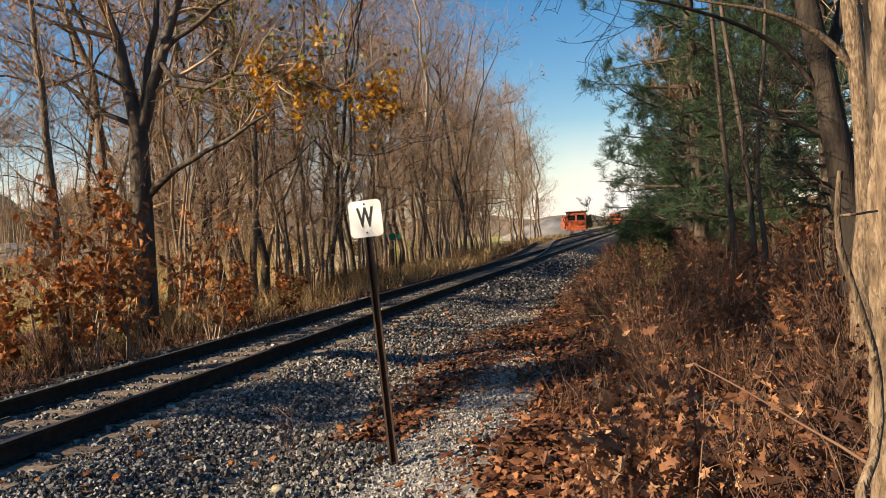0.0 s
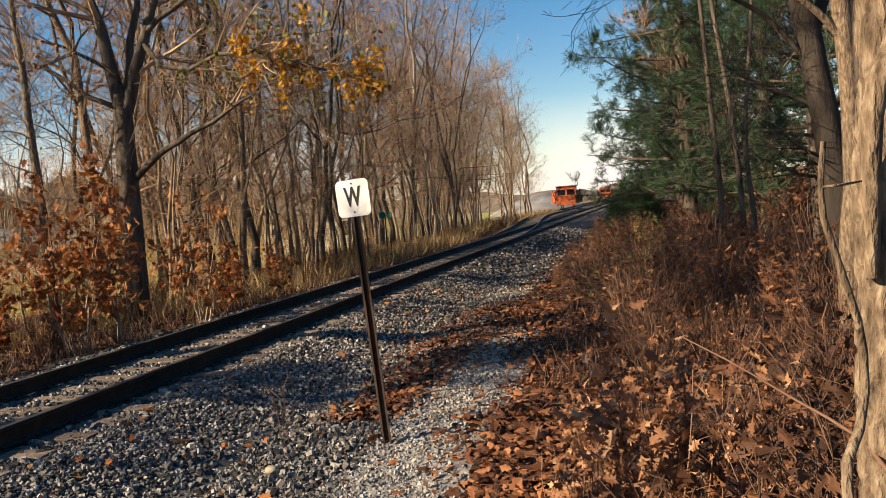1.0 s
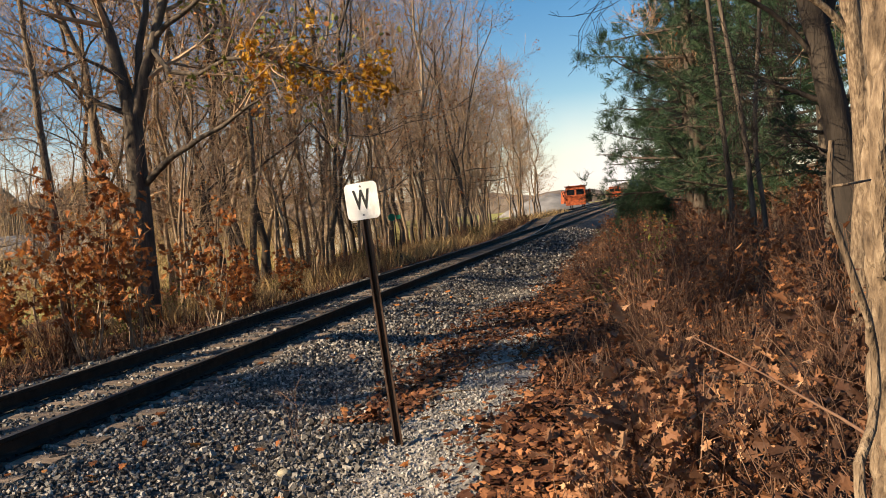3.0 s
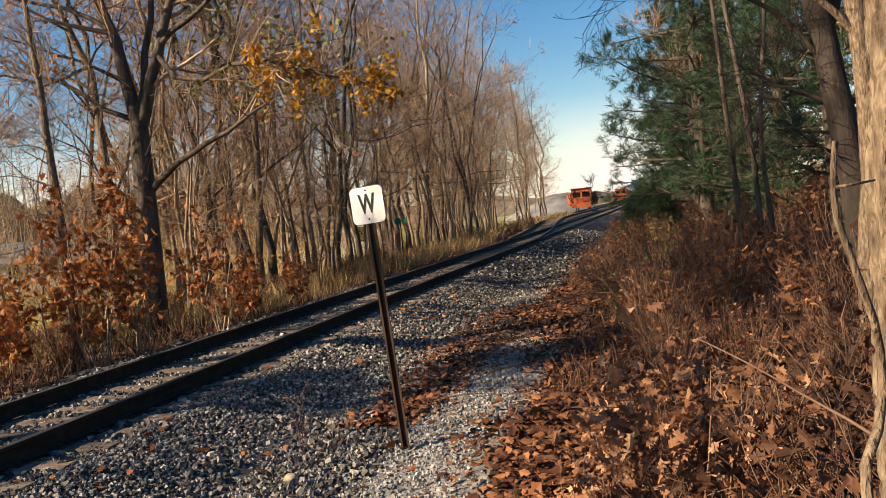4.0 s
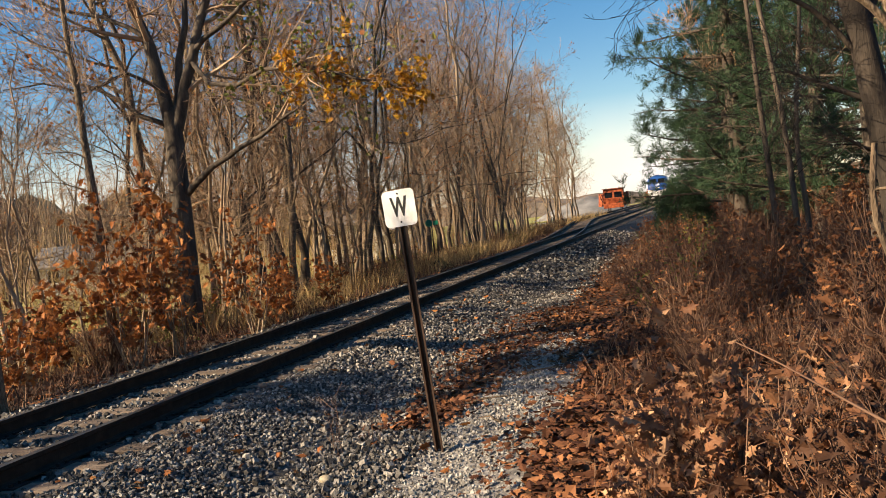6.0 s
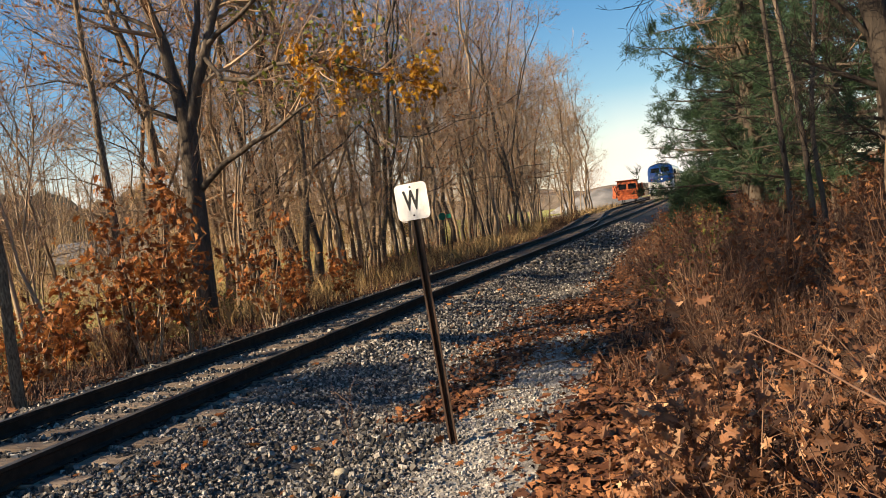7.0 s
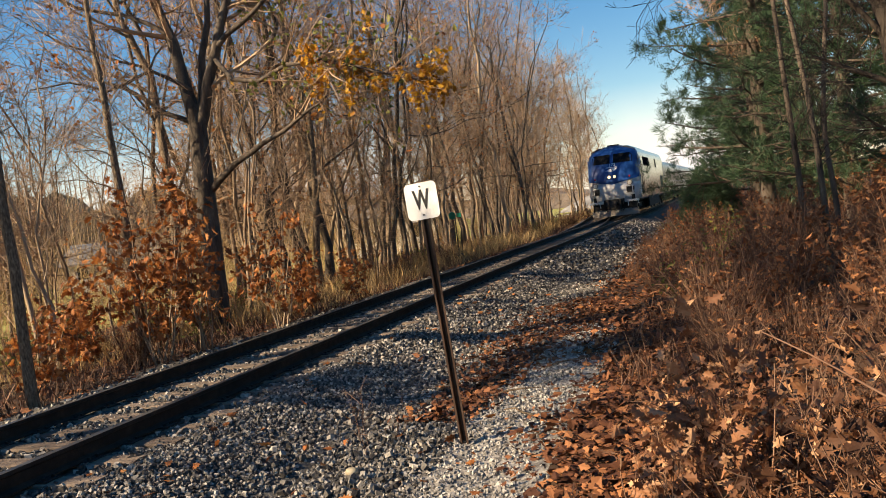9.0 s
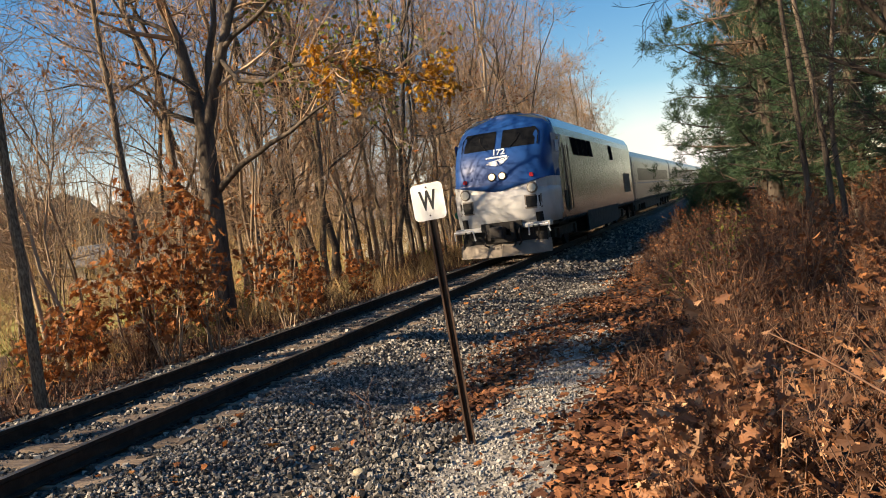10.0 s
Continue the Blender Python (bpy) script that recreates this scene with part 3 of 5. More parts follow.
WOODS = "woodland beside the railway"
tree_kinds = []
spec = [
    (101, 14.0, 0.085, 1, 160, DEAD_LEAF, BARK, "slender grey-brown tree with a few rusty leaves"),
    (102, 16.5, 0.12, 1, 320, DEAD_LEAF, BARK, "tall bare tree with a few rusty leaves"),
    (103, 13.0, 0.075, 2, 200, DEAD_LEAF, BARK, "twin-stemmed grey-brown tree with a few rusty leaves"),
    (104, 15.0, 0.10, 3, 240, DEAD_LEAF, DARK_BARK, "clump of dark bare stems in the wood"),
    (105, 16.5, 0.12, 1, 140, DEAD_LEAF, PALE_BARK, "tall bare tree with pale sunlit bark"),
    (106, 13.5, 0.085, 2, 380, GOLD_LEAF, BARK, "bare tree with scattered golden leaves"),
    (107, 11.0, 0.06, 2, 0, None, PALE_BARK, "thin pale bare tree"),
    (108, 15.5, 0.12, 2, 260, DEAD_LEAF, DARK_BARK, "dark twin-stemmed bare tree"),
]
for seed, h, r, forks, lf, lm, bk, lab in spec:
    tree_kinds.append(bare_tree(seed, h, r, forks, 28, 170, 800, lf, lm, 0.06, bk, 0.16, 0.30, lab))
small_kinds = [bare_tree(120 + q, 6.5 + q, 0.035 + 0.008 * q, 1 + q % 3, 16, 100, 460, 60 * (q % 2), DEAD_LEAF, 0.08, PALE_BARK if q % 2 else BARK, 0.15, 0.3,
                         "thin bare sapling at the edge of the wood", "sapling") for q in range(4)]


def plant(kind, x, y, scale=1.0, turn=None, group=WOODS):
    turn = rng.uniform(0, 360) if turn is None else turn
    ob = copy_thing(kind, pose(x, y, float(ground_z(x, y)), 0, 0, turn))
    ob.scale = (scale, scale, scale)
    ob["group"] = group
    return ob


# the wood along the far side of the line
taken = []


def scatter(kinds, n, u_range, y_range, gap, scales, dense=1.0):
    made, tries = 0, 0
    while made < n and tries < n * 40:
        tries += 1
        y = rng.uniform(*y_range)
        x = float(track_x(y)) + rng.uniform(*u_range)
        if any((x - a) ** 2 + (y - b) ** 2 < gap ** 2 for a, b in taken):
            continue
        taken.append((x, y))
        plant(kinds[int(rng.integers(len(kinds)))], x, y, rng.uniform(*scales))
        made += 1


for keep in ((-10.5, 16.1), (-8.84, 30.5), *((-5.6 - 0.835 * q, 24.0 - 0.55 * q) for q in range(2, 13))):
    taken.append(keep)
scatter(tree_kinds, 20, (-10.5, -5.2), (17, 38), 1.1, (0.85, 1.2))
scatter([tree_kinds[3], tree_kinds[7]], 6, (-8.0, -5.2), (19, 48), 1.0, (1.0, 1.25))
scatter(tree_kinds, 22, (-10.5, -5.2), (38, 66), 1.1, (0.9, 1.2))
# four unseen trees, added so that their shadows stripe the ballast
scatter(tree_kinds, 4, (-12.0, -6.0), (-12, 2), 2.0, (0.65, 0.95))
scatter(tree_kinds, 16, (-12.0, -8.5), (62, 110), 2.0, (0.85, 1.1))
scatter(tree_kinds, 8, (-20.0, -10.0), (34, 95), 1.8, (0.8, 1.1))
scatter(tree_kinds, 4, (-9.0, -6.0), (45, 75), 1.6, (1.0, 1.2))
scatter(tree_kinds, 5, (-10.0, -6.8), (72, 100), 2.0, (0.95, 1.15))
scatter(small_kinds, 7, (-12.0, -5.0), (9, 24), 0.9, (0.8, 1.2))
scatter(small_kinds, 16, (-30.0, -16.0), (16, 55), 1.4, (0.8, 1.2))
scatter(small_kinds, 30, (-10.0, -4.4), (14, 60), 0.7, (0.7, 1.15))
scatter(tree_kinds[:3] + tree_kinds[6:7], 2, (-13.0, -6.5), (7.5, 14), 1.6, (0.6, 0.8))

# right-hand side
scatter(small_kinds, 7, (9.0, 15.0), (9, 30), 1.2, (0.8, 1.3))
scatter([tree_kinds[3], tree_kinds[7]], 5, (10.5, 18.0), (13, 30), 2.0, (0.7, 0.95))
for kind in tree_kinds + small_kinds:
    for o in (*kind.children_recursive, kind):
        bpy.data.objects.remove(o)


# ---- the big forked oak across the line ----
def forked_oak():
    rg = np.random.default_rng(31)
    root = thing("oak_tree", "large forked oak with dark bark and some golden leaves", "tree", group=WOODS)
    trunk = spine([(-10.44, 16.03, -0.9), (-10.39, 16.08, 1.65), (-10.39, 16.11, 3.15), (-10.37, 16.14, 4.45)], [0.30, 0.235, 0.22, 0.19], 10)
    leaders = [
        ([(-10.37, 16.14, 4.2), (-10.59, 16.11, 5.65), (-10.89, 16.06, 6.8), (-11.36, 15.99, 8.44), (-11.76, 15.93, 10.5)], [0.17, 0.14, 0.12, 0.08, 0.03]),
        ([(-10.37, 16.14, 4.2), (-9.99, 16.24, 5.37), (-9.57, 16.36, 6.59), (-9.19, 16.47, 7.94), (-8.7, 16.6, 10.5)], [0.15, 0.125, 0.10, 0.075, 0.03]),
        ([(-10.3, 16.16, 4.6), (-10.2, 16.5, 6.0), (-10.1, 16.8, 7.6), (-9.9, 17.0, 9.5), (-9.8, 17.2, 11)], [0.09, 0.08, 0.06, 0.04, 0.02]),
    ]
    boughs = [
        ([(-10.25, 16.13, 2.9), (-9.45, 15.92, 3.44), (-8.52, 15.73, 3.72), (-7.62, 15.53, 4.04), (-6.97, 15.37, 4.31)], [0.085, 0.07, 0.055, 0.04, 0.02]),
        ([(-9.85, 16.28, 5.86), (-9.07, 15.93, 5.11), (-8.0, 15.67, 5.2), (-6.87, 15.41, 5.16), (-5.88, 15.32, 4.82), (-4.96, 15.32, 4.49), (-4.42, 15.44, 4.37)], [0.06, 0.05, 0.045, 0.04, 0.03, 0.02, 0.01]),
        ([(-9.7, 16.3, 6.1), (-9.0, 16.2, 6.45), (-8.28, 16.14, 6.8), (-7.43, 16.35, 7.3), (-6.68, 16.53, 7.9)], [0.07, 0.055, 0.045, 0.03, 0.015]),
        ([(-10.4, 16.13, 4.33), (-11.06, 15.99, 4.75), (-12.07, 16.08, 5.54), (-13.07, 16.06, 5.89), (-14.52, 16.26, 6.99)], [0.07, 0.055, 0.045, 0.03, 0.015]),
        ([(-10.8, 16.0, 6.5), (-11.6, 15.7, 7.0), (-12.6, 15.4, 7.3), (-13.6, 15.2, 8.0), (-14.3, 15.0, 8.6)], [0.055, 0.045, 0.035, 0.025, 0.012]),
        ([(-10.4, 16.1, 5.2), (-11.0, 15.6, 5.6), (-11.9, 15.2, 5.3), (-12.6, 14.9, 5.6), (-13.4, 14.6, 5.5)], [0.05, 0.04, 0.03, 0.02, 0.01]),
    ]
    s = Soup().tubes(*trunk, 12)
    part("trunk", s, DARK_BARK, root, smooth=True)
    ps, rs = [], []
    for pts, rad in leaders + boughs:
        p, r = spine(pts, rad, 9)
        p[:, 1:-1] += rg.normal(0, 0.035, p[:, 1:-1].shape)
        part("limb", Soup().tubes(p, r, 8), DARK_BARK, root, smooth=True)
        ps.append(p)
        rs.append(r)
    P, R = np.concatenate(ps), np.concatenate(rs)
    p1, r1 = grow(P, R, 60, (0.2, 1.0), (25, 70), (0.9, 2.4), 5, 0.3, 0.16, 0.55, 0.3, rg)
    p2, r2 = grow(p1, r1, 260, (0.2, 1.0), (25, 70), (0.5, 1.3), 4, 0.2, 0.18, 0.6, 0.4, rg)
    r2 = np.maximum(r2, 0.005)
    p3, r3 = grow(p2, r2, 900, (0.15, 1.0), (25, 70), (0.2, 0.7), 3, 0.2, 0.18, 0.7, 0.5, rg)
    r3 = np.maximum(r3, 0.004)
    part("crown", Soup().tubes(p1, r1, 5).tubes(p2, r2, 4).tubes(p3, r3, 3), TWIG, root)["kind"] = "stuff"
    # gold clusters hang on the long bough towards the line
    g1, h1 = grow(ps[4][:, 3:], rs[4][:, 3:], 46, (0.05, 1.0), (30, 80), (0.5, 1.3), 4, 0.3, 0.15, 0.5, 0.4, rg)
    h1 = np.maximum(h1, 0.005)
    part("gold_bough_spray", Soup().tubes(g1, h1, 3), TWIG, root)["kind"] = "stuff"
    lv = leaves_on(g1, 800, 0.12, OAK_LEAF, 0.4, 0.09, rg=rg, pick=rg.choice(46, 26, replace=False))
    part("gold_foliage", lv, GOLD_LEAF, root, "golden oak leaves")["kind"] = "stuff"
    pick = np.where((p3[:, 0, 0] > -9.6) & (p3[:, 0, 2] < 7.5))[0]
    if len(pick):
        part("green_gold_foliage", leaves_on(p3, 420, 0.12, OAK_LEAF, 0.4, 0.12, rg=rg, pick=pick), GREEN_LEAF, root, "yellow-green oak leaves")["kind"] = "stuff"
        part("rust_foliage", leaves_on(p3, 260, 0.12, OAK_LEAF, 0.4, 0.12, rg=rg), DEAD_LEAF, root, "rusty oak leaves")["kind"] = "stuff"
    return root


forked_oak()


def leafy_oak(seed, height, low, radius, leaf, mat, label, m):
    """An oak that still holds much of its foliage."""
    rg = np.random.default_rng(seed)
    root = thing("oak_tree", label, "tree", m, WOODS)
    tp, tr = spine([(0, 0, -0.4), (0.15, 0.1, height * 0.35), (-0.1, 0.2, height * 0.7), (0, 0, height)], [0.22, 0.16, 0.10, 0.03], 9)
    part("trunk", Soup().tubes(tp, tr, 9), DARK_BARK, root, smooth=True)
    lp, lr = grow(tp, tr, 26, (low, 0.97), (35, 75), (radius * 0.8, radius * 1.4), 6, 0.35, 0.15, 0.4, 0.25, rg)
    p2, r2 = grow(lp, lr, 170, (0.25, 1.0), (25, 70), (0.6, 1.6), 4, 0.3, 0.17, 0.5, 0.4, rg)
    p3, r3 = grow(p2, np.maximum(r2, 0.006), 620, (0.2, 1.0), (25, 70), (0.25, 0.8), 3, 0.2, 0.18, 0.6, 0.5, rg)
    part("crown", Soup().tubes(lp, lr, 6).tubes(p2, np.maximum(r2, 0.006), 3).tubes(p3, np.maximum(r3, 0.004), 3), DARK_BARK, root)["kind"] = "stuff"
    part("foliage", leaves_on(p3, leaf, 0.16, SIMPLE_LEAF, 0.4, 0.14, rg=rg), mat, root)["kind"] = "stuff"
    return root


leafy_oak(41, 11.0, 0.42, 2.4, 1500, GOLD_LEAF, "oak with green-gold leaves at the edge of the wood", pose(-12.6, 6.0, -0.5))
# the next four oaks stand out of view, added to throw shade over the line
leafy_oak(42, 15.0, 0.55, 3.2, 5200, DEAD_LEAF, "unseen tall oak full of rusty leaves, added to shade the ballast", pose(-18.4, -1.7, -0.5))
leafy_oak(44, 16.0, 0.66, 2.5, 4000, DEAD_LEAF, "unseen oak with a dense rusty crown, added to shade the path", pose(-17.3, 3.1, -0.5))
leafy_oak(45, 13.0, 0.40, 2.4, 4200, DEAD_LEAF, "unseen oak with a thick brown crown beyond the line, added for shade", pose(-10.5, -9.2, -0.5))
leafy_oak(43, 16.5, 0.6, 2.6, 5200, DEAD_LEAF, "unseen broad oak full of brown leaves, added to shade the brush", pose(-11.5, -3.7, -0.4))


# ---- leafy saplings and shrubs ----
def shrub(seed, name, height, stems, leaf, leaf_size, leaf_mat, label, spread=0.5, stem_mat=RED_TWIG, twigs=5, outline=OAK_LEAF, stem_r=0.012, cat="shrub", leaf_span=(0.2, 1.0)):
    rg = np.random.default_rng(seed)
    root = thing(name, label, cat, pose(0, 0, -200))
    a = rg.uniform(0, 2 * np.pi, stems)
    k = 6
    lean = rg.uniform(0.05, 1, stems)[:, None] * spread
    d = np.column_stack([np.cos(a), np.sin(a)])
    z = np.linspace(-0.08, 1, k)[None, :, None] * (height * rg.uniform(0.55, 1.0, (stems, 1, 1)))
    t = np.linspace(0, 1, k)[None, :, None]
    xy = d[:, None] * (0.12 + lean[:, None] * t ** 1.2 * height) + np.cumsum(rg.normal(0, 0.02 * height, (stems, k, 2)), 1)
    p = np.concatenate([xy, z], -1)
    r = stem_r * rg.uniform(0.5, 1.1, (stems, 1)) * np.linspace(1, 0.35, k)[None]
    part("stem_clump", Soup().tubes(p, r, 4), stem_mat, root)["kind"] = "stuff"
    q, qr = grow(p, r, stems * twigs, (0.2, 1.0), (25, 75), (height * 0.12, height * 0.38), 3 if leaf_mat in (TAN_LEAF, SHADE_LEAF) else 2, 0.2, 0.2, 0.6, 0.5, rg)
    qr = np.maximum(qr, 0.0022)
    part("crown", Soup().tubes(q, qr, 3), stem_mat, root)["kind"] = "stuff"
    if leaf:
        part("foliage", leaves_on(q, leaf, leaf_size, outline, 0.45, 0.05, leaf_span, rg=rg), leaf_mat, root)["kind"] = "stuff"
    return root


def put_shrub(kind, x, y, scale=1.0, group="", dz=0.0):
    ob = copy_thing(kind, pose(x, y, float(ground_z(x, y)) + dz, 0, 0, rng.uniform(0, 360)))
    ob.scale = (scale, scale, scale)
    if group:
        ob["group"] = group
    return ob


oak_sapling = shrub(51, "oak_sapling", 3.1, 7, 400, 0.15, DEAD_LEAF, "young oak holding its rust-orange leaves at the edge of the wood", 0.33, BARK, 9, stem_r=0.022, cat="sapling", leaf_span=(0.3, 1))
oak_sapling_low = shrub(52, "oak_sapling", 1.9, 7, 260, 0.14, DEAD_LEAF, "low young oak with rusty leaves among dry grass", 0.35, RED_TWIG, 8, cat="sapling")
for x, y, sc in ((-8.75, 11.6, 0.95), (-8.2, 12.3, 1.0), (-9.3, 12.6, 0.9), (-7.95, 14.4, 0.8)):
    put_shrub(oak_sapling, x, y, sc, WOODS)
for x, y, sc in ((-9.4, 9.6, 0.8), (-8.2, 15.8, 0.9), (-9.9, 11.0, 1.0), (-8.0, 18.5, 0.8)):
    put_shrub(oak_sapling_low, x, y, sc, WOODS)

brush_a = shrub(61, "brush", 1.5, 30, 120, 0.08, BRUSH_LEAF, "tangled reddish brush with withered brown leaves", 0.42, RED_TWIG, 9, outline=SIMPLE_LEAF)
brush_b = shrub(62, "brush", 1.2, 36, 60, 0.075, BRUSH_LEAF, "dense leafless brush of thin reddish stems", 0.5, RED_TWIG, 9, outline=SIMPLE_LEAF)
brush_c = shrub(63, "brush", 1.6, 20, 190, 0.09, BRUSH_LEAF, "bushy young oak with rust-brown leaves in the brush", 0.35, RED_TWIG, 10, outline=SIMPLE_LEAF)
brush_d = shrub(64, "brush", 1.3, 24, 150, 0.08, GREEN_LEAF, "brush with the last green-yellow leaves", 0.4, RED_TWIG, 9, outline=SIMPLE_LEAF)
right_brush = [brush_a, brush_b, brush_b, brush_c, brush_a, brush_d, brush_b]
spots = []
tries = 0
while len(spots) < 115 and tries < 9000:
    tries += 1
    y = 5.5 + 48 * rng.random() ** 1.5
    start = float(bank_edge(y)) + 0.45 + max(0, 1.4 - 0.11 * (y - 5)) * (y < 16)
    u = rng.uniform(start, start + 1.4 + 0.36 * y * rng.random())
    x = float(track_x(y)) + u
    if any((x - a) ** 2 + (y - b) ** 2 < (0.50 + 0.012 * y) ** 2 for a, b in spots):
        continue
    spots.append((x, y))
    edge = np.clip((u - float(bank_edge(y))) / 1.6, 0.35, 1.0)
    far_small = 0.62 if y < 9 else 1.0
    put_shrub(right_brush[int(rng.integers(len(right_brush)))], x, y, float(rng.uniform(0.65, 1.0) * edge * far_small), "brush along the path")
for q in range(22):
    y = rng.uniform(20, 48)
    put_shrub(brush_c if q % 2 else brush_a, float(track_x(y)) + rng.uniform(5.5, 16), y, float(rng.uniform(1.0, 1.5)), "brush along the path")
left_brush = [brush_b, brush_d, brush_a, brush_b]
n = 0
while n < 65:
    y = 4.5 + 55 * rng.random() ** 1.4
    x = float(track_x(y)) + rng.uniform(-9.0, -3.0)
    put_shrub(left_brush[int(rng.integers(4))], x, y, float(rng.uniform(0.45, 0.95)), "undergrowth of the wood")
    n += 1


# ---- foreground oak scrub ----
def front_scrub(seed, x, y, height, stems, leaf, label, spread=0.55, mat=TAN_LEAF):
    s = shrub(seed, "oak_scrub", height, stems, int(leaf * (2.2 if mat is TAN_LEAF else 1.0)), 0.075, mat, label, spread, RED_TWIG, 10, stem_r=0.006, leaf_span=(0.35, 1.0), outline=NARROW_OAK)
    s.matrix_basis = pose(x, y, float(ground_z(x, y)))
    s["group"] = "oak scrub by the path"
    return s


front_scrub(71, 0.22, 4.05, 1.12, 26, 330, "knee-high oak scrub with pale tan lobed leaves", 0.35)
front_scrub(72, 0.75, 3.55, 1.0, 24, 260, "dense oak scrub with withered brown leaves, coloured darker for shade", 0.45, SHADE_LEAF)
front_scrub(73, -0.35, 3.9, 0.55, 16, 110, "low oak scrub with curled brown leaves", 0.5)
front_scrub(74, 1.15, 4.3, 1.05, 22, 200, "oak scrub with drooping brown leaves", 0.45, SHADE_LEAF)
front_scrub(75, 0.35, 3.0, 0.75, 26, 240, "low tangled oak scrub over fallen leaves", 0.55, SHADE_LEAF)
front_scrub(76, 0.95, 2.8, 0.8, 24, 200, "oak scrub with brown leaves by the trunk, coloured darker for shade", 0.5, SHADE_LEAF)
front_scrub(77, -0.15, 5.0, 0.7, 20, 170, "sparse oak scrub with brown leaves", 0.5)
front_scrub(78, 1.3, 5.6, 0.9, 24, 170, "oak scrub with rusty leaves", 0.5, SHADE_LEAF)


# ---- pines ----
def pine(seed, height, radius, label, low=0.08):
    rg = np.random.default_rng(seed)
    root = thing("pine_tree", label, "pine tree", pose(0, 0, -200))
    tp, tr = spine([(0, 0, -0.3), (0.05, 0.05, height * 0.4), (0, 0.1, height)], [0.21, 0.16, 0.03], 8)
    part("trunk", Soup().tubes(tp, tr, 8), DARK_BARK, root, smooth=True)
    n = 64
    h = height * (low + (0.97 - low) * (np.arange(n) + rg.random(n)) / n)
    a = np.arange(n) * 2.4 + rg.normal(0, 0.3, n)
    ln = radius * np.clip(1.12 - h / height, 0.12, 1) ** 0.7 * rg.uniform(0.65, 1.1, n)
    k = 7
    t = np.linspace(0, 1, k)[None, :, None]
    d = np.column_stack([np.cos(a), np.sin(a), np.zeros(n)])
    rise = rg.uniform(-0.02, 0.28, n)[:, None, None] * np.array([0, 0, 1.0])
    p = np.column_stack([np.zeros(n), np.zeros(n), h])[:, None] + (d[:, None] * t + rise * t ** 1.6) * ln[:, None, None] + rg.normal(0, 0.035, (n, k, 3)) * t
    r = np.linspace(0.035, 0.008, k)[None] * (0.5 + ln[:, None] / radius)
    part("bough_whorl", Soup().tubes(p, r, 5), DARK_BARK, root)["kind"] = "stuff"
    q, qr = grow(p, r, 760, (0.30, 1.0), (30, 65), (0.35, 0.95), 4, 0.15, 0.12, 0.5, 0.4, rg)
    qr = np.maximum(qr, 0.004)
    q2, q2r = grow(q, qr, 2100, (0.3, 1.0), (25, 60), (0.15, 0.4), 3, 0.2, 0.1, 0.7, 0.5, rg)
    part("crown", Soup().tubes(q, qr, 3), DARK_BARK, root)["kind"] = "stuff"
    # needle tufts: thin blades that fan out round each twig's end
    tips = np.concatenate([q[:, -1], q[:, -2], q2[:, -1], q2[:, -2], p[:, -1]])
    way = np.concatenate([q[:, -1] - q[:, -2], q[:, -1] - q[:, -2], q2[:, -1] - q2[:, -2], q2[:, -1] - q2[:, -2], p[:, -1] - p[:, -2]])
    per = 12
    c = np.repeat(tips, per, 0) + rg.normal(0, 0.03, (len(tips) * per, 3))
    w = unit(np.repeat(unit(way), per, 0) * 0.8 + rg.normal(0, 0.55, c.shape) + np.array([0, 0, 0.1]))
    side = unit(np.cross(w, rg.normal(size=c.shape)))
    sz = rg.uniform(0.12, 0.22, (len(c), 1))
    blades = Soup().cards(c, w * sz, side * sz, [(-0.038, 0), (0.038, 0), (0.0, 1.0)], 0)
    part("foliage", blades, NEEDLE, root, "green pine needles")["kind"] = "stuff"
    return root


pine_a = pine(81, 12.5, 3.9, "tall dark green pine with low hanging boughs", 0.10)
pine_c = pine(83, 2.9, 2.0, "young bushy pine beside the far track", 0.12)
pine_b = pine(82, 9.0, 3.2, "dense green pine at the edge of the line", 0.10)
# the four pines past y = 40 are hidden, added to darken the train's reflections
for kind, x, y, turn, sc in ((pine_a, 1.9, 23.2, 40, 1.0), (pine_b, 4.4, 19.6, 160, 1.0), (pine_a, 5.8, 26.0, 250, 0.95), (pine_b, 2.2, 30.5, 20, 1.0), (pine_b, 3.6, 21.6, 290, 1.0), (pine_a, 8.6, 22.0, 90, 0.9), (pine_b, 6.6, 17.2, 200, 0.8), (pine_b, 3.6, 41.0, 70, 1.1), (pine_b, 4.4, 53.0, 10, 1.2), (pine_b, 5.2, 67.0, 130, 1.2), (pine_b, 6.4, 84.0, 220, 1.2), (pine_c, 0.5, 29.5, 30, 0.66)):
    ob = copy_thing(kind, pose(x, y, float(ground_z(x, y)), 0, 0, turn))
    ob.scale = (sc, sc, sc)
    ob["group"] = "pines by the line"


# ---- trunks by the camera ----
def plated(p, r, sides=40, rings=330):
    """A stem whose bark breaks into long scaly plates with grooves between them."""
    t = np.linspace(0, len(p) - 1, rings)
    c = np.stack([np.interp(t, range(len(p)), p[:, k]) for k in range(3)], -1)
    rad = np.interp(t, range(len(p)), r)
    out = []
    for i in range(rings):
        ring = []
        for j in range(sides):
            a = 2 * math.pi * j / sides
            x, y = math.cos(a), math.sin(a)
            d, _ = noise.voronoi(Vector((x * 0.075 * 26, y * 0.075 * 26, float(c[i, 2]) * 11)))
            groove = min(1.0, (d[1] - d[0]) * 3.2)
            rr = float(rad[i]) * (0.84 + 0.17 * groove + 0.03 * noise.noise(Vector((x * 6, y * 6, float(c[i, 2]) * 40))))
            ring.append((float(c[i, 0]) + rr * x, float(c[i, 1]) + rr * y, float(c[i, 2])))
        out.append(ring)
    return Soup().loft(out)


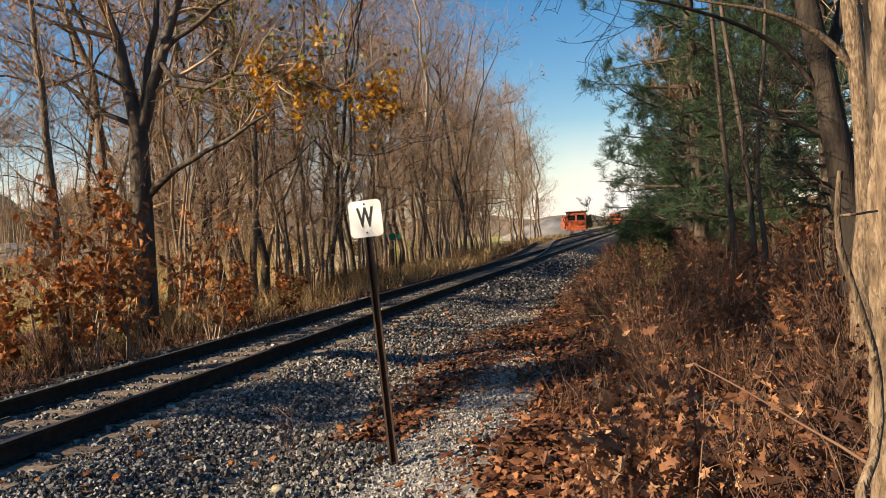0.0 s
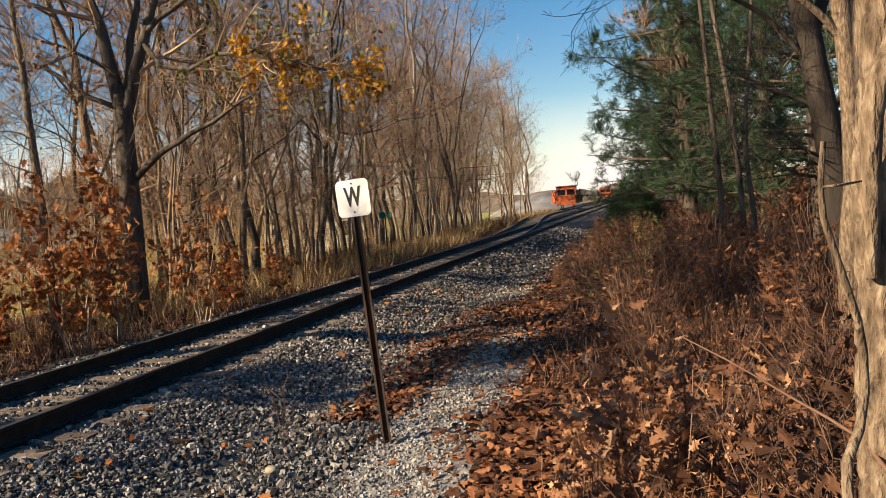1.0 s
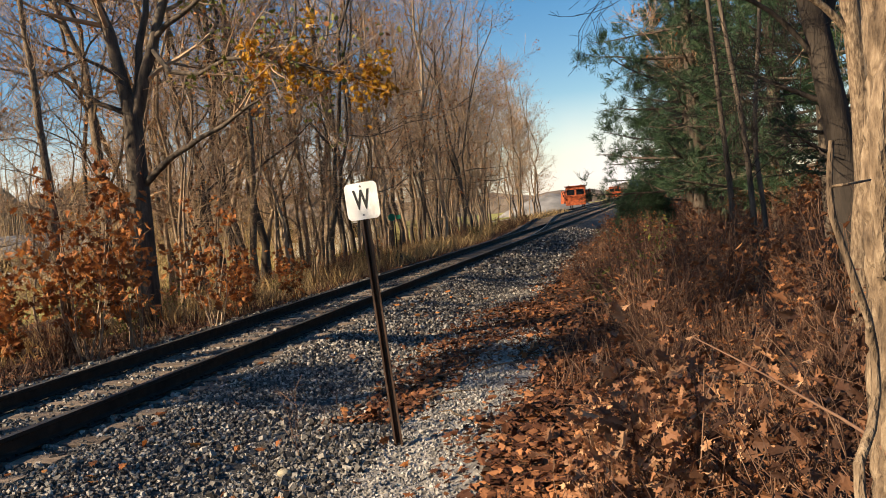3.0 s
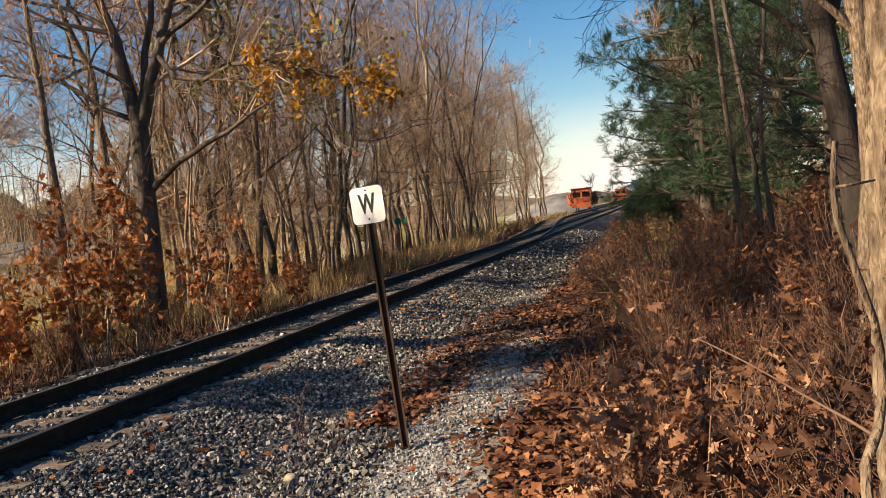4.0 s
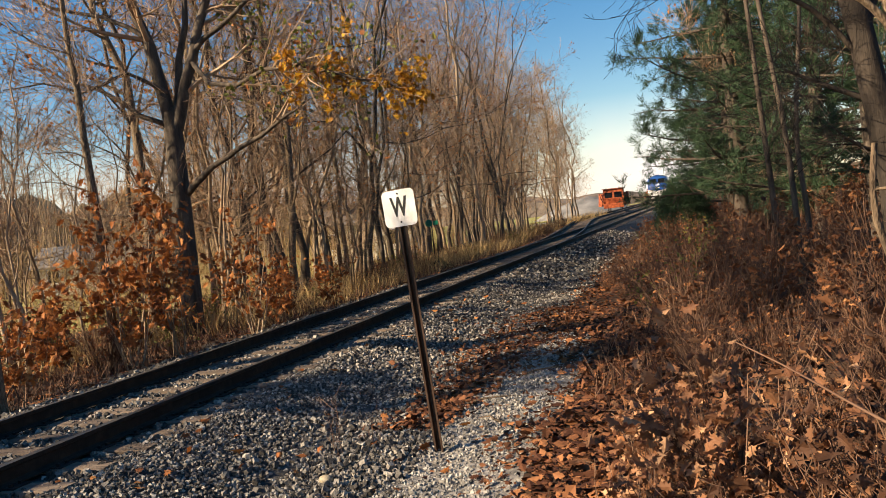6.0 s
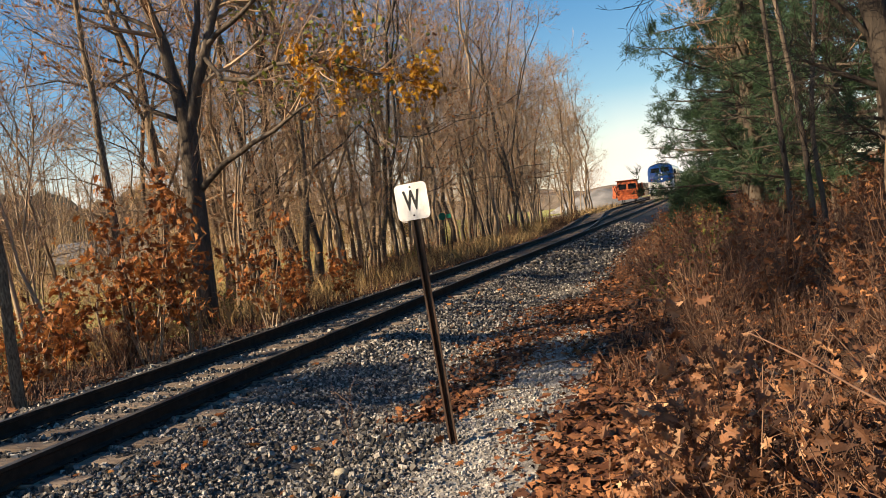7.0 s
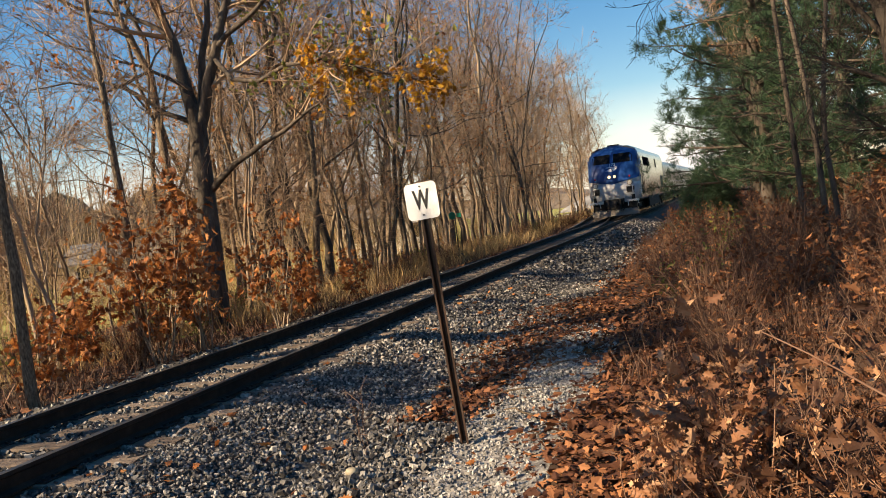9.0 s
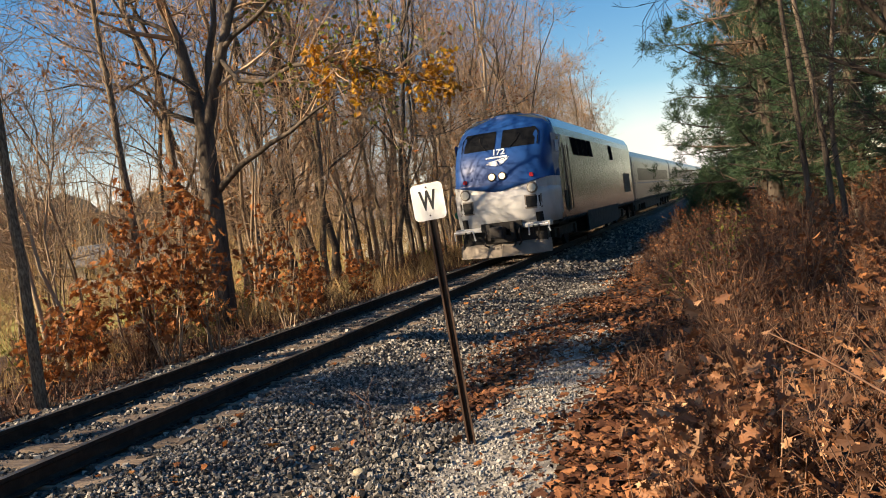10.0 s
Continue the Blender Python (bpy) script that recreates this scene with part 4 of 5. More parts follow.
def lone_trunk(name, stems, label, bark, twig_n=0, seed=5, sides=12, cat="tree", twig_len=(0.6, 2.0), relief=False):
    rg = np.random.default_rng(seed)
    root = thing(name, label, cat)
    ps, rs = [], []
    for pts, rad in stems:
        p, r = spine(pts, rad, 14)
        p[:, 1:-1] += rg.normal(0, 0.06 * np.mean(rad), p[:, 1:-1].shape)
        part("stem", plated(p[0], r[0]) if relief and rad[0] > 0.05 else Soup().tubes(p, r, sides), bark, root, smooth=True)
        ps.append(p)
        rs.append(r)
    if twig_n:
        q, qr = grow(np.concatenate(ps), np.concatenate(rs), twig_n, (0.35, 1.0), (35, 85), twig_len, 6, 0.1, 0.18, 0.2, 0.3, rg)
        q2, q2r = grow(q, qr, twig_n * 6, (0.2, 1.0), (25, 70), (0.25, 0.9), 4, 0.15, 0.18, 0.6, 0.4, rg)
        q3, q3r = grow(q2, q2r, twig_n * 16, (0.2, 1.0), (25, 70), (0.15, 0.45), 3, 0.15, 0.18, 0.7, 0.5, rg)
        part("crown", Soup().tubes(q, np.maximum(qr, 0.004), 5).tubes(q2, np.maximum(q2r, 0.003), 3).tubes(q3, np.maximum(q3r, 0.0025), 3), TWIG if bark is PALE_BARK else SHADE_BARK, root)["kind"] = "stuff"
    return root


lone_trunk("tree", [([(0.515, 1.90, -0.1), (0.52, 1.92, 1.0), (0.53, 1.94, 1.55), (0.545, 1.95, 1.79), (0.552, 1.96, 2.02), (0.56, 1.98, 2.6), (0.59, 2.0, 3.6)], [0.10, 0.066, 0.058, 0.052, 0.048, 0.044, 0.03]),
                    ([(0.49, 1.88, 1.50), (0.50, 1.845, 1.84), (0.55, 1.86, 1.97), (0.59, 1.87, 2.2), (0.69, 1.9, 2.9)], [0.014, 0.022, 0.021, 0.018, 0.01])],
           "slim tree with pale scaly bark close to the path", PALE_BARK, 0, 5, 18, relief=True)
lone_trunk("bare_branch", [([(0.36, 1.65, 1.77), (0.35, 1.64, 1.71), (0.35, 1.64, 1.64), (0.37, 1.64, 1.56), (0.40, 1.66, 1.46), (0.42, 1.70, 1.37), (0.41, 1.69, 1.26), (0.36, 1.62, 1.18), (0.36, 1.60, 0.7), (0.40, 1.62, -0.1)], [0.005, 0.0055, 0.006, 0.0065, 0.007, 0.008, 0.009, 0.010, 0.012, 0.014]),
                           ([(0.352, 1.64, 1.69), (0.38, 1.63, 1.692), (0.45, 1.77, 1.695)], [0.003, 0.0025, 0.002])],
           "broken bare branch rising out of the scrub", PALE_BARK, 0, 6, 8, "branch")
lone_trunk("bare_cane", [([(0.19, 3.13, 1.18), (0.32, 2.85, 1.14), (0.41, 2.35, 1.14), (0.45, 2.06, 1.15), (0.48, 1.86, 1.13), (0.55, 1.6, 0.9), (0.6, 1.4, 0.0)], [0.0025, 0.003, 0.0035, 0.004, 0.005, 0.006, 0.007])],
           "thin arching cane across the oak scrub", RED_TWIG, 0, 7, 6, "branch")
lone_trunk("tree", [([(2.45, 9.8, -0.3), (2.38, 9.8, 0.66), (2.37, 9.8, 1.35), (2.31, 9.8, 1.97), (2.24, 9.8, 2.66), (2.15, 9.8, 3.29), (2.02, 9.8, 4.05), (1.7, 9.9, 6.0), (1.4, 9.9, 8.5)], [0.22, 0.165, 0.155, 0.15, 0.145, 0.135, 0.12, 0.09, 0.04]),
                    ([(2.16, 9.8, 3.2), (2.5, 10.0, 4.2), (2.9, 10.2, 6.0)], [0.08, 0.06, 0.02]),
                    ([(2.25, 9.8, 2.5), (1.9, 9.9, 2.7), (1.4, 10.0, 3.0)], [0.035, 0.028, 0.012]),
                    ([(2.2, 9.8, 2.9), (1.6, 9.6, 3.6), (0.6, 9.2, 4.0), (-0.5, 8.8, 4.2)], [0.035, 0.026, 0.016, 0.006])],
           "leaning tree at the path, its bark coloured nearly black for shade", SHADE_BARK, 52, 8)
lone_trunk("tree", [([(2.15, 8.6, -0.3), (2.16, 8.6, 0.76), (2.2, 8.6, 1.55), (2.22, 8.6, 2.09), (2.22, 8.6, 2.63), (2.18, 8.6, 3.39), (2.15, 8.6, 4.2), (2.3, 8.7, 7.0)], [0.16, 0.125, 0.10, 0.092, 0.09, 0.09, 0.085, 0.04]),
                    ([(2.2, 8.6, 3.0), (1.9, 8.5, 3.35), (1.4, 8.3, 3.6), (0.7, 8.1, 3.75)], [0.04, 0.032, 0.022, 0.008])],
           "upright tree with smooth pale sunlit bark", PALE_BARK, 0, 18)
for x, y, top in ((1.58, 13.5, -0.15), (1.85, 13.3, -0.3), (2.25, 14.9, 0.2)):
    lone_trunk("tree", [([(x, y, -0.2), (x, y, 1.2), (x - 0.06, y, 2.6), (x + top, y + 0.1, 5.0), (x + 1.5 * top, y + 0.2, 7.5)], [0.055, 0.045, 0.04, 0.03, 0.012])],
               "thin bare tree with brown bark before the pines", DARK_BARK, 20, 9 + int(10 * x))
lone_trunk("tree", [([(1.9, 7.2, -0.2), (1.95, 7.2, 2.0), (1.9, 7.1, 4.0), (1.7, 6.8, 5.5), (1.0, 6.3, 6.2), (0.0, 6.0, 6.2)], [0.06, 0.05, 0.045, 0.035, 0.02, 0.01])],
           "slender tree with bare boughs reaching over the path", DARK_BARK, 30, 14, twig_len=(0.8, 2.2))

lone_trunk("tree", [([(-8.61, 8.74, -0.7), (-8.65, 8.74, 0.62), (-8.68, 8.78, 1.69), (-8.74, 8.79, 2.47), (-8.76, 8.82, 3.46), (-8.79, 8.85, 4.23), (-8.84, 8.88, 5.39), (-8.86, 8.95, 7.3)], [0.10, 0.075, 0.07, 0.065, 0.06, 0.055, 0.045, 0.02])],
           "slim tree with pale lower bark on the bank", PALE_BARK, 20, 15)
lone_trunk("tree", [([(-9.4, 12.07, -0.7), (-9.42, 12.11, 1.43), (-9.48, 12.14, 2.41), (-9.57, 12.16, 3.59), (-9.62, 12.19, 4.66), (-9.74, 12.21, 5.94), (-9.74, 12.29, 8.08)], [0.10, 0.075, 0.07, 0.062, 0.055, 0.045, 0.02])],
           "slender pale tree at the edge of the wood", PALE_BARK, 26, 16)

# ---- grass, litter and stones ----
def blades(n, place, length, mat, name, label, width=0.006, rg=rng):
    x, y = place(n)
    base = np.column_stack([x, y, ground_z(x, y) - 0.01])
    ln = rg.uniform(*length, n)[:, None]
    d = unit(np.column_stack([rg.normal(0, 0.35, n), rg.normal(0, 0.35, n), np.ones(n)]))
    side = unit(np.cross(d, rg.normal(size=(n, 3))))
    bend = rg.normal(0, 0.25, (n, 3)) * (1, 1, 0.3) * ln
    w = width * rg.uniform(0.6, 1.4, (n, 1))
    v = np.stack([base - side * w, base + side * w, base + d * ln * 0.55 + bend * 0.3 + side * w * 0.7, base + d * ln + bend, base + d * ln * 0.55 + bend * 0.3 - side * w * 0.7], 1)
    s = Soup().add(v.reshape(-1, 3), np.arange(5 * n).reshape(-1, 5))
    return tagged(part(name, s, mat), label, "grass", kind="stuff")


def band(u0, u1, y0, y1, power=1.6):
    def place(n):
        y = y0 + (y1 - y0) * rng.random(n) ** power
        return track_x(y) + rng.uniform(u0, u1, n), y
    return place


blades(13000, band(-9.0, -4.3, 3.5, 75), (0.15, 0.6), STRAW, "dry_grass", "dry straw-coloured grass on the bank below the wood")
blades(7000, band(-4.2, -2.5, 3.5, 60), (0.1, 0.4), RED_TWIG, "withered_weeds", "dark brown withered weeds beside the ballast")
blades(6000, band(-6.5, -2.6, 15, 44, 1.0), (0.3, 0.8), STRAW, "tall_dry_grass", "tall sunlit straw-coloured grass at the foot of the wood", 0.008)
blades(3000, band(-5.6, -4.0, 45, 95, 1.0), (0.5, 1.1), STRAW, "tall_dry_grass", "tall pale dry grass beside the far track", 0.012)
blades(8000, band(5.0, 9.5, 8, 60, 1.6), (0.15, 0.55), RED_TWIG, "dry_grass", "dry brown grass and stalks in the brush", 0.004)
blades(9000, band(-40, -12, 12, 60, 1.0), (0.1, 0.35), STRAW, "meadow_grass", "short straw-coloured grass of the meadow", 0.02)


def litter(n, place, size, name, label, mat=LITTER, lift=0.06, outline=OAK_LEAF):
    x, y = place(n)
    c = np.column_stack([x, y, ground_z(x, y) + rng.uniform(0.004, lift, n)])
    along = unit(np.column_stack([rng.normal(size=n), rng.normal(size=n), rng.normal(0, 0.28, n)]))
    up = unit(np.column_stack([rng.normal(0, 0.6, n), rng.normal(0, 0.6, n), np.ones(n)]))
    side = unit(np.cross(along, up))
    sz = rng.uniform(0.6, 1.2, (n, 1)) * size
    return tagged(part(name, Soup().cards(c, along * sz, side * sz, outline, 0.3), mat), label, "leaves", kind="stuff")


def right_floor(n):
    y = 1.6 + 26 * rng.random(n) ** 1.9
    edge = bank_edge(y) + 0.1 + 0.3 * lumps(y * 0.7, y, 1.1) + rng.normal(0, 0.16, n)
    return track_x(y) + edge + np.abs(rng.normal(0, 1.0, n)) * (0.6 + 0.12 * y), y


def mid_strip(n):
    y = 7.4 + 9 * rng.random(n) ** 1.2
    middle = np.interp(y, [7, 9.5, 13, 17], [3.35, 3.45, 3.5, 3.6])
    return track_x(y) + middle + rng.normal(0, 1, n) * np.interp(y, [7, 10, 13.5, 17], [0.16, 0.28, 0.5, 0.25]) + 0.12 * lumps(y, 2 * y, 0.9), y


litter(14000, right_floor, 0.095, "fallen_leaves", "carpet of rust-brown fallen leaves beside the path", outline=SIMPLE_LEAF)
litter(4600, mid_strip, 0.075, "fallen_leaves", "strip of fallen leaves between ballast and path", outline=SIMPLE_LEAF)
litter(3200, lambda n: (lambda y: (track_x(y) + rng.normal(5.4, 0.5, n), y))(rng.uniform(3.0, 10.0, n)), 0.062, "fallen_leaves", "rust and tan fallen leaves beside the gravel path", LITTER, 0.06, OAK_LEAF)
litter(5000, lambda n: (lambda y: (track_x(y) + rng.uniform(4.7, 11, n), y))(rng.uniform(-7, 2.2, n)), 0.10, "fallen_leaves", "brown fallen leaves around the standing place", SHADE_LEAF, outline=SIMPLE_LEAF)
litter(240, band(1.0, 4.4, 4.5, 20, 1.3), 0.10, "scattered_leaves", "single dry leaves scattered on the ballast", DEAD_LEAF, 0.07)
litter(9000, band(-8.5, -2.3, 3.5, 45, 1.5), 0.09, "fallen_leaves", "brown fallen leaves under the wood", outline=SIMPLE_LEAF)

CORNERS = np.array([(x, y, z) for x in (-1, 1) for y in (-1, 1) for z in (-1, 1)], float)
BOX_TRIS = np.array([(0, 1, 3), (0, 3, 2), (4, 6, 7), (4, 7, 5), (0, 4, 5), (0, 5, 1), (2, 3, 7), (2, 7, 6), (0, 2, 6), (0, 6, 4), (1, 5, 7), (1, 7, 3)])


def stone_points(n, size):
    v = CORNERS[None] * rng.uniform(0.45, 1.0, (n, 8, 3)) * rng.uniform(0.55, 1.0, (n, 1, 3))
    a = rng.uniform(0, 2 * np.pi, (3, n))
    for axis in range(3):
        i, j = (axis + 1) % 3, (axis + 2) % 3
        ca, sa = np.cos(a[axis])[:, None], np.sin(a[axis])[:, None]
        vi, vj = v[:, :, i].copy(), v[:, :, j].copy()
        v[:, :, i], v[:, :, j] = ca * vi - sa * vj, sa * vi + ca * vj
    return v * (size * rng.uniform(0.55, 1.25, n))[:, None, None]


def stones(n, place, size, name, label, mat=STONE, sink=0.0):
    x, y = place(n)
    z = ground_z(x, y) + size * rng.uniform(-0.2, 0.7, n) - sink
    v = stone_points(n, size) + np.column_stack([x, y, z])[:, None]
    f = BOX_TRIS[None] + 8 * np.arange(n)[:, None, None]
    return tagged(part(name, Soup().add(v.reshape(-1, 3), f.reshape(-1, 3)), mat), label, "gravel", kind="stuff")


def slope_place(u0, u1, y0, y1, power):
    def place(n):
        y = y0 + (y1 - y0) * rng.random(n) ** power
        return track_x(y) + rng.uniform(u0, u1, n), y
    return place


stones(19000, slope_place(1.22, 3.75, 3.8, 9.5, 1.0), 0.022, "ballast", "grey crushed stone ballast on the track shoulder")
stones(11000, slope_place(1.2, 3.8, 9.5, 22, 1.2), 0.031, "ballast", "grey crushed stone ballast along the track")
stones(3800, slope_place(0.95, 4.6, 22, 48, 1.3), 0.055, "ballast", "grey crushed stone ballast along the far track")
stones(8000, slope_place(-0.72, 0.72, 3.0, 26, 1.3), 0.030, "ballast", "crushed stone between the rails", sink=0.002)
stones(2200, slope_place(1.3, 3.6, 4.2, 14, 1.1), 0.021, "ballast", "pale crushed stone among the darker ballast", PALE_STONE, sink=-0.012)
stones(1500, slope_place(0.88, 1.3, 3.8, 16, 1.2), 0.03, "ballast", "crushed stone over the tie ends")
stones(2600, slope_place(-2.4, -0.85, 3.0, 24, 1.3), 0.036, "ballast", "crushed stone on the shoulder below the wood", sink=0.01)
stones(4500, slope_place(1.2, 4.4, -5, 3.8, 1.0), 0.03, "ballast", "grey crushed stone ballast behind the sign")
stones(6500, slope_place(3.75, 4.62, 4.0, 13, 1.3), 0.017, "fine_gravel", "pale fine gravel of the footpath", PALE_STONE)
stones(3000, slope_place(3.5, 4.8, 3.2, 11, 1.2), 0.02, "fine_gravel", "pale loose gravel at the path edge", PALE_STONE)

# a smooth round cobble and dropped sticks on the ballast
cob = Soup()
ang = np.linspace(0, 2 * np.pi, 12, endpoint=False)
cob.loft([[(0.062 * rr * math.cos(q), 0.045 * rr * math.sin(q), zz) for q in ang] for rr, zz in ((0.3, -0.03), (0.85, -0.015), (1.0, 0.005), (0.8, 0.028), (0.35, 0.038))])
c = part("cobble", cob, COBBLE, smooth=True)
c.matrix_basis = pose(-2.83, 6.03, float(ground_z(-2.83, 6.03)) + 0.04)
tagged(c, "smooth cream-coloured round cobble lying on the ballast", "stone")
for x, y, L, a in ((-1.95, 8.3, 0.5, 20), (-1.75, 7.5, 0.35, 150), (-2.3, 9.3, 0.4, 60), (-1.6, 9.8, 0.6, 30), (-1.9, 10.6, 0.35, 100)):
    pts = [[(-L / 2, 0, 0.01), (-L / 6, 0.03, 0.035), (L / 6, -0.02, 0.05), (L / 2, 0.02, 0.03)]]
    ob = part("stick", Soup().tubes(pts, [[0.012, 0.011, 0.009, 0.005]], 6), PALE_BARK, smooth=True)
    ob.matrix_basis = pose(x, y, float(ground_z(x, y)) + 0.02, 0, 0, a)
    tagged(ob, "dead stick lying on the gravel", "stick", "sticks on the gravel")
stalk = shrub(91, "weed", 0.75, 4, 0, 0.1, STRAW, "bare dry weed stalk growing in the ballast", 0.18, RED_TWIG, 5, stem_r=0.004, cat="weed")
for x, y, sc in ((-2.9, 6.6, 1.0), (-2.75, 6.9, 0.6), (-1.6, 12.5, 0.8), (-1.5, 14.0, 0.7)):
    put_shrub(stalk, x, y, sc, "weeds in the ballast")

# ---- distance ----
def far_wood():
    rg = np.random.default_rng(99)
    n = 800
    y = rg.uniform(5, 170, n)
    x = track_x(y) - rg.uniform(42, 85, n) - 0.10 * y
    z = ground_z(x, y)
    h = rg.uniform(9, 16, n)
    k = 6
    p = np.stack([np.column_stack([x, y, z + f * h]) for f in np.linspace(0, 1, k)], 1)
    p[:, 1:, :2] += np.cumsum(rg.normal(0, 0.18, (n, k - 1, 2)), 1)
    r = rg.uniform(0.06, 0.17, n)[:, None] * np.linspace(1, 0.15, k)
    q, qr = grow(p, r, 4200, (0.25, 1.0), (20, 60), (1.5, 4.5), 4, 0.5, 0.15, 0.45, 0.3, rg)
    q2, q2r = grow(q, qr, 12000, (0.15, 1.0), (20, 65), (0.6, 1.8), 2, 0.3, 0.16, 0.6, 0.5, rg)
    part_ob = part("far_wood", Soup().tubes(p, r, 5).tubes(q, np.maximum(qr, 0.012), 3).tubes(q2, np.maximum(q2r, 0.010), 3), BARK)
    tagged(part_ob, "bare winter wood beyond the meadow", "woodland", kind="stuff")


far_wood()


def thicket():
    """A tangle of thin tan stems between the wood and the meadow."""
    rg = np.random.default_rng(77)
    n = 900
    y = rg.uniform(9, 62, n)
    x = track_x(y) - rg.uniform(9.0, 27, n)
    h = rg.uniform(1.4, 4.6, n)
    k = 5
    lean = rg.normal(0, 0.28, (n, 2))
    p = np.stack([np.column_stack([x + lean[:, 0] * f ** 1.4 * h, y + lean[:, 1] * f ** 1.4 * h, ground_z(x, y) - 0.05 + f * h]) for f in np.linspace(0, 1, k)], 1)
    r = rg.uniform(0.008, 0.02, n)[:, None] * np.linspace(1, 0.3, k)
    q, qr = grow(p, r, 9000, (0.15, 1.0), (25, 75), (0.5, 1.7), 3, 0.1, 0.2, 0.6, 0.5, rg)
    tagged(part("thicket", Soup().tubes(p, r, 3).tubes(q, np.maximum(qr, 0.0065), 3), STRAW), "tan leafless thicket between wood and meadow", "thicket", kind="stuff")


thicket()


def ridge():
    xs_ = np.linspace(-900, 900, 240)
    s = Soup()
    yb = 420 + 0.0002 * xs_ ** 2
    top = 9 + 5 * lumps(xs_, 0 * xs_, 60) + 2.2 * lumps(xs_, 0 * xs_, 9, 2) + 1.2 * lumps(xs_, 0 * xs_, 3.1, 4)
    lo = -6 + 0 * xs_
    v = np.concatenate([np.column_stack([xs_, yb, lo]), np.column_stack([xs_, yb + 6, top * 0.7]), np.column_stack([xs_, yb + 18, top]), np.column_stack([xs_, yb + 60, lo])])
    m = len(xs_)
    f = [(r * m + i, r * m + i + 1, (r + 1) * m + i + 1, (r + 1) * m + i) for r in range(3) for i in range(m - 1)]
    tagged(part("backdrop", s.add(v, f), HILL), "brown leafless wooded ridge on the horizon", "woodland", kind="structure")


ridge()


def wood_edge():
    """The closed edge of the wood on the far side of the meadow."""
    ys_ = np.linspace(-120, 330, 260)
    xb = -78 - 0.12 * ys_ + 6 * lumps(ys_, 0 * ys_, 30)
    top = 12.5 + 1.8 * lumps(ys_, 0 * ys_, 9, 2) + 1.5 * lumps(ys_, 0 * ys_, 2.6, 4) + 0.9 * lumps(ys_, 0 * ys_, 0.9, 1)
    v = np.concatenate([np.column_stack([xb, ys_, -1.5 + 0 * ys_]), np.column_stack([xb - 2 + lumps(ys_, 0 * ys_, 1.5, 3), ys_, top * 0.6]), np.column_stack([xb - 6, ys_, top]), np.column_stack([xb - 30, ys_, -1.5 + 0 * ys_])])
    m = len(ys_)
    f = [(r * m + i, (r + 1) * m + i, (r + 1) * m + i + 1, r * m + i + 1) for r in range(3) for i in range(m - 1)]
    tagged(part("backdrop", Soup().add(v, f), FAR_EDGE), "tan-brown edge of the wood beyond the meadow", "woodland", kind="structure")


def right_edge():
    ys_ = np.linspace(-160, 400, 280)
    # the near end is out of view, drawn closer to cut reflections and sky light
    xb = np.interp(ys_, [-20, 10, 50], [27, 31, 53]) + 0.05 * ys_ + 4 * lumps(ys_, 0 * ys_, 25)
    top = np.interp(ys_, [0, 40], [10.5, 7.0]) + 1.5 * lumps(ys_, 0 * ys_, 8, 2) + 1.2 * lumps(ys_, 0 * ys_, 2.2, 4)
    v = np.concatenate([np.column_stack([xb, ys_, -1 + 0 * ys_]), np.column_stack([xb + 2 + lumps(ys_, 0 * ys_, 1.5, 3), ys_, top * 0.6]), np.column_stack([xb + 6, ys_, top]), np.column_stack([xb + 30, ys_, -1 + 0 * ys_])])
    m = len(ys_)
    f = [(r * m + i, r * m + i + 1, (r + 1) * m + i + 1, (r + 1) * m + i) for r in range(3) for i in range(m - 1)]
    tagged(part("backdrop", Soup().add(v, f), HILL), "dark edge of the wood behind the pines, its near end added unseen", "woodland", kind="structure")


right_edge()
FAR_EDGE = material("bare_wood_edge", [(0.10, 0.075, 0.05), (0.24, 0.17, 0.10), (0.38, 0.28, 0.17)], 0.95, scale=0.5, stretch=(1, 2.5, 0.5), bump=0.6, grain=5)
wood_edge()


def stone_heap(x, y, h, r):
    rg = np.random.default_rng(4)
    rings = []
    for f, rr in ((0, 1.0), (0.3, 0.78), (0.6, 0.5), (0.85, 0.24), (1.0, 0.05)):
        rings.append([(x + r * rr * math.cos(q) * 1.3 * rg.uniform(0.92, 1.08), y + r * rr * math.sin(q) * rg.uniform(0.92, 1.08), float(ground_z(x, y)) - 0.2 + f * h) for q in np.linspace(0, 2 * np.pi, 22, endpoint=False)])
    ob = part("stone_mound", Soup().loft(rings), PILE, smooth=True)
    tagged(ob, "big mound of grey crushed stone beyond the siding", "stone mound")


stone_heap(-13.0, 140, 3.4, 7.0)
s = Soup()
v = [(-26, 112, 0), (-10.5, 108, 0), (-9.5, 116, 0), (-26, 124, 0)]
s.add([(x, y, float(ground_z(x, y)) + 0.06) for x, y, z in v], [(0, 1, 2, 3)])
tagged(part("road", s, PALE_STONE), "pale gravel yard road beside the siding", "road", kind="structure")


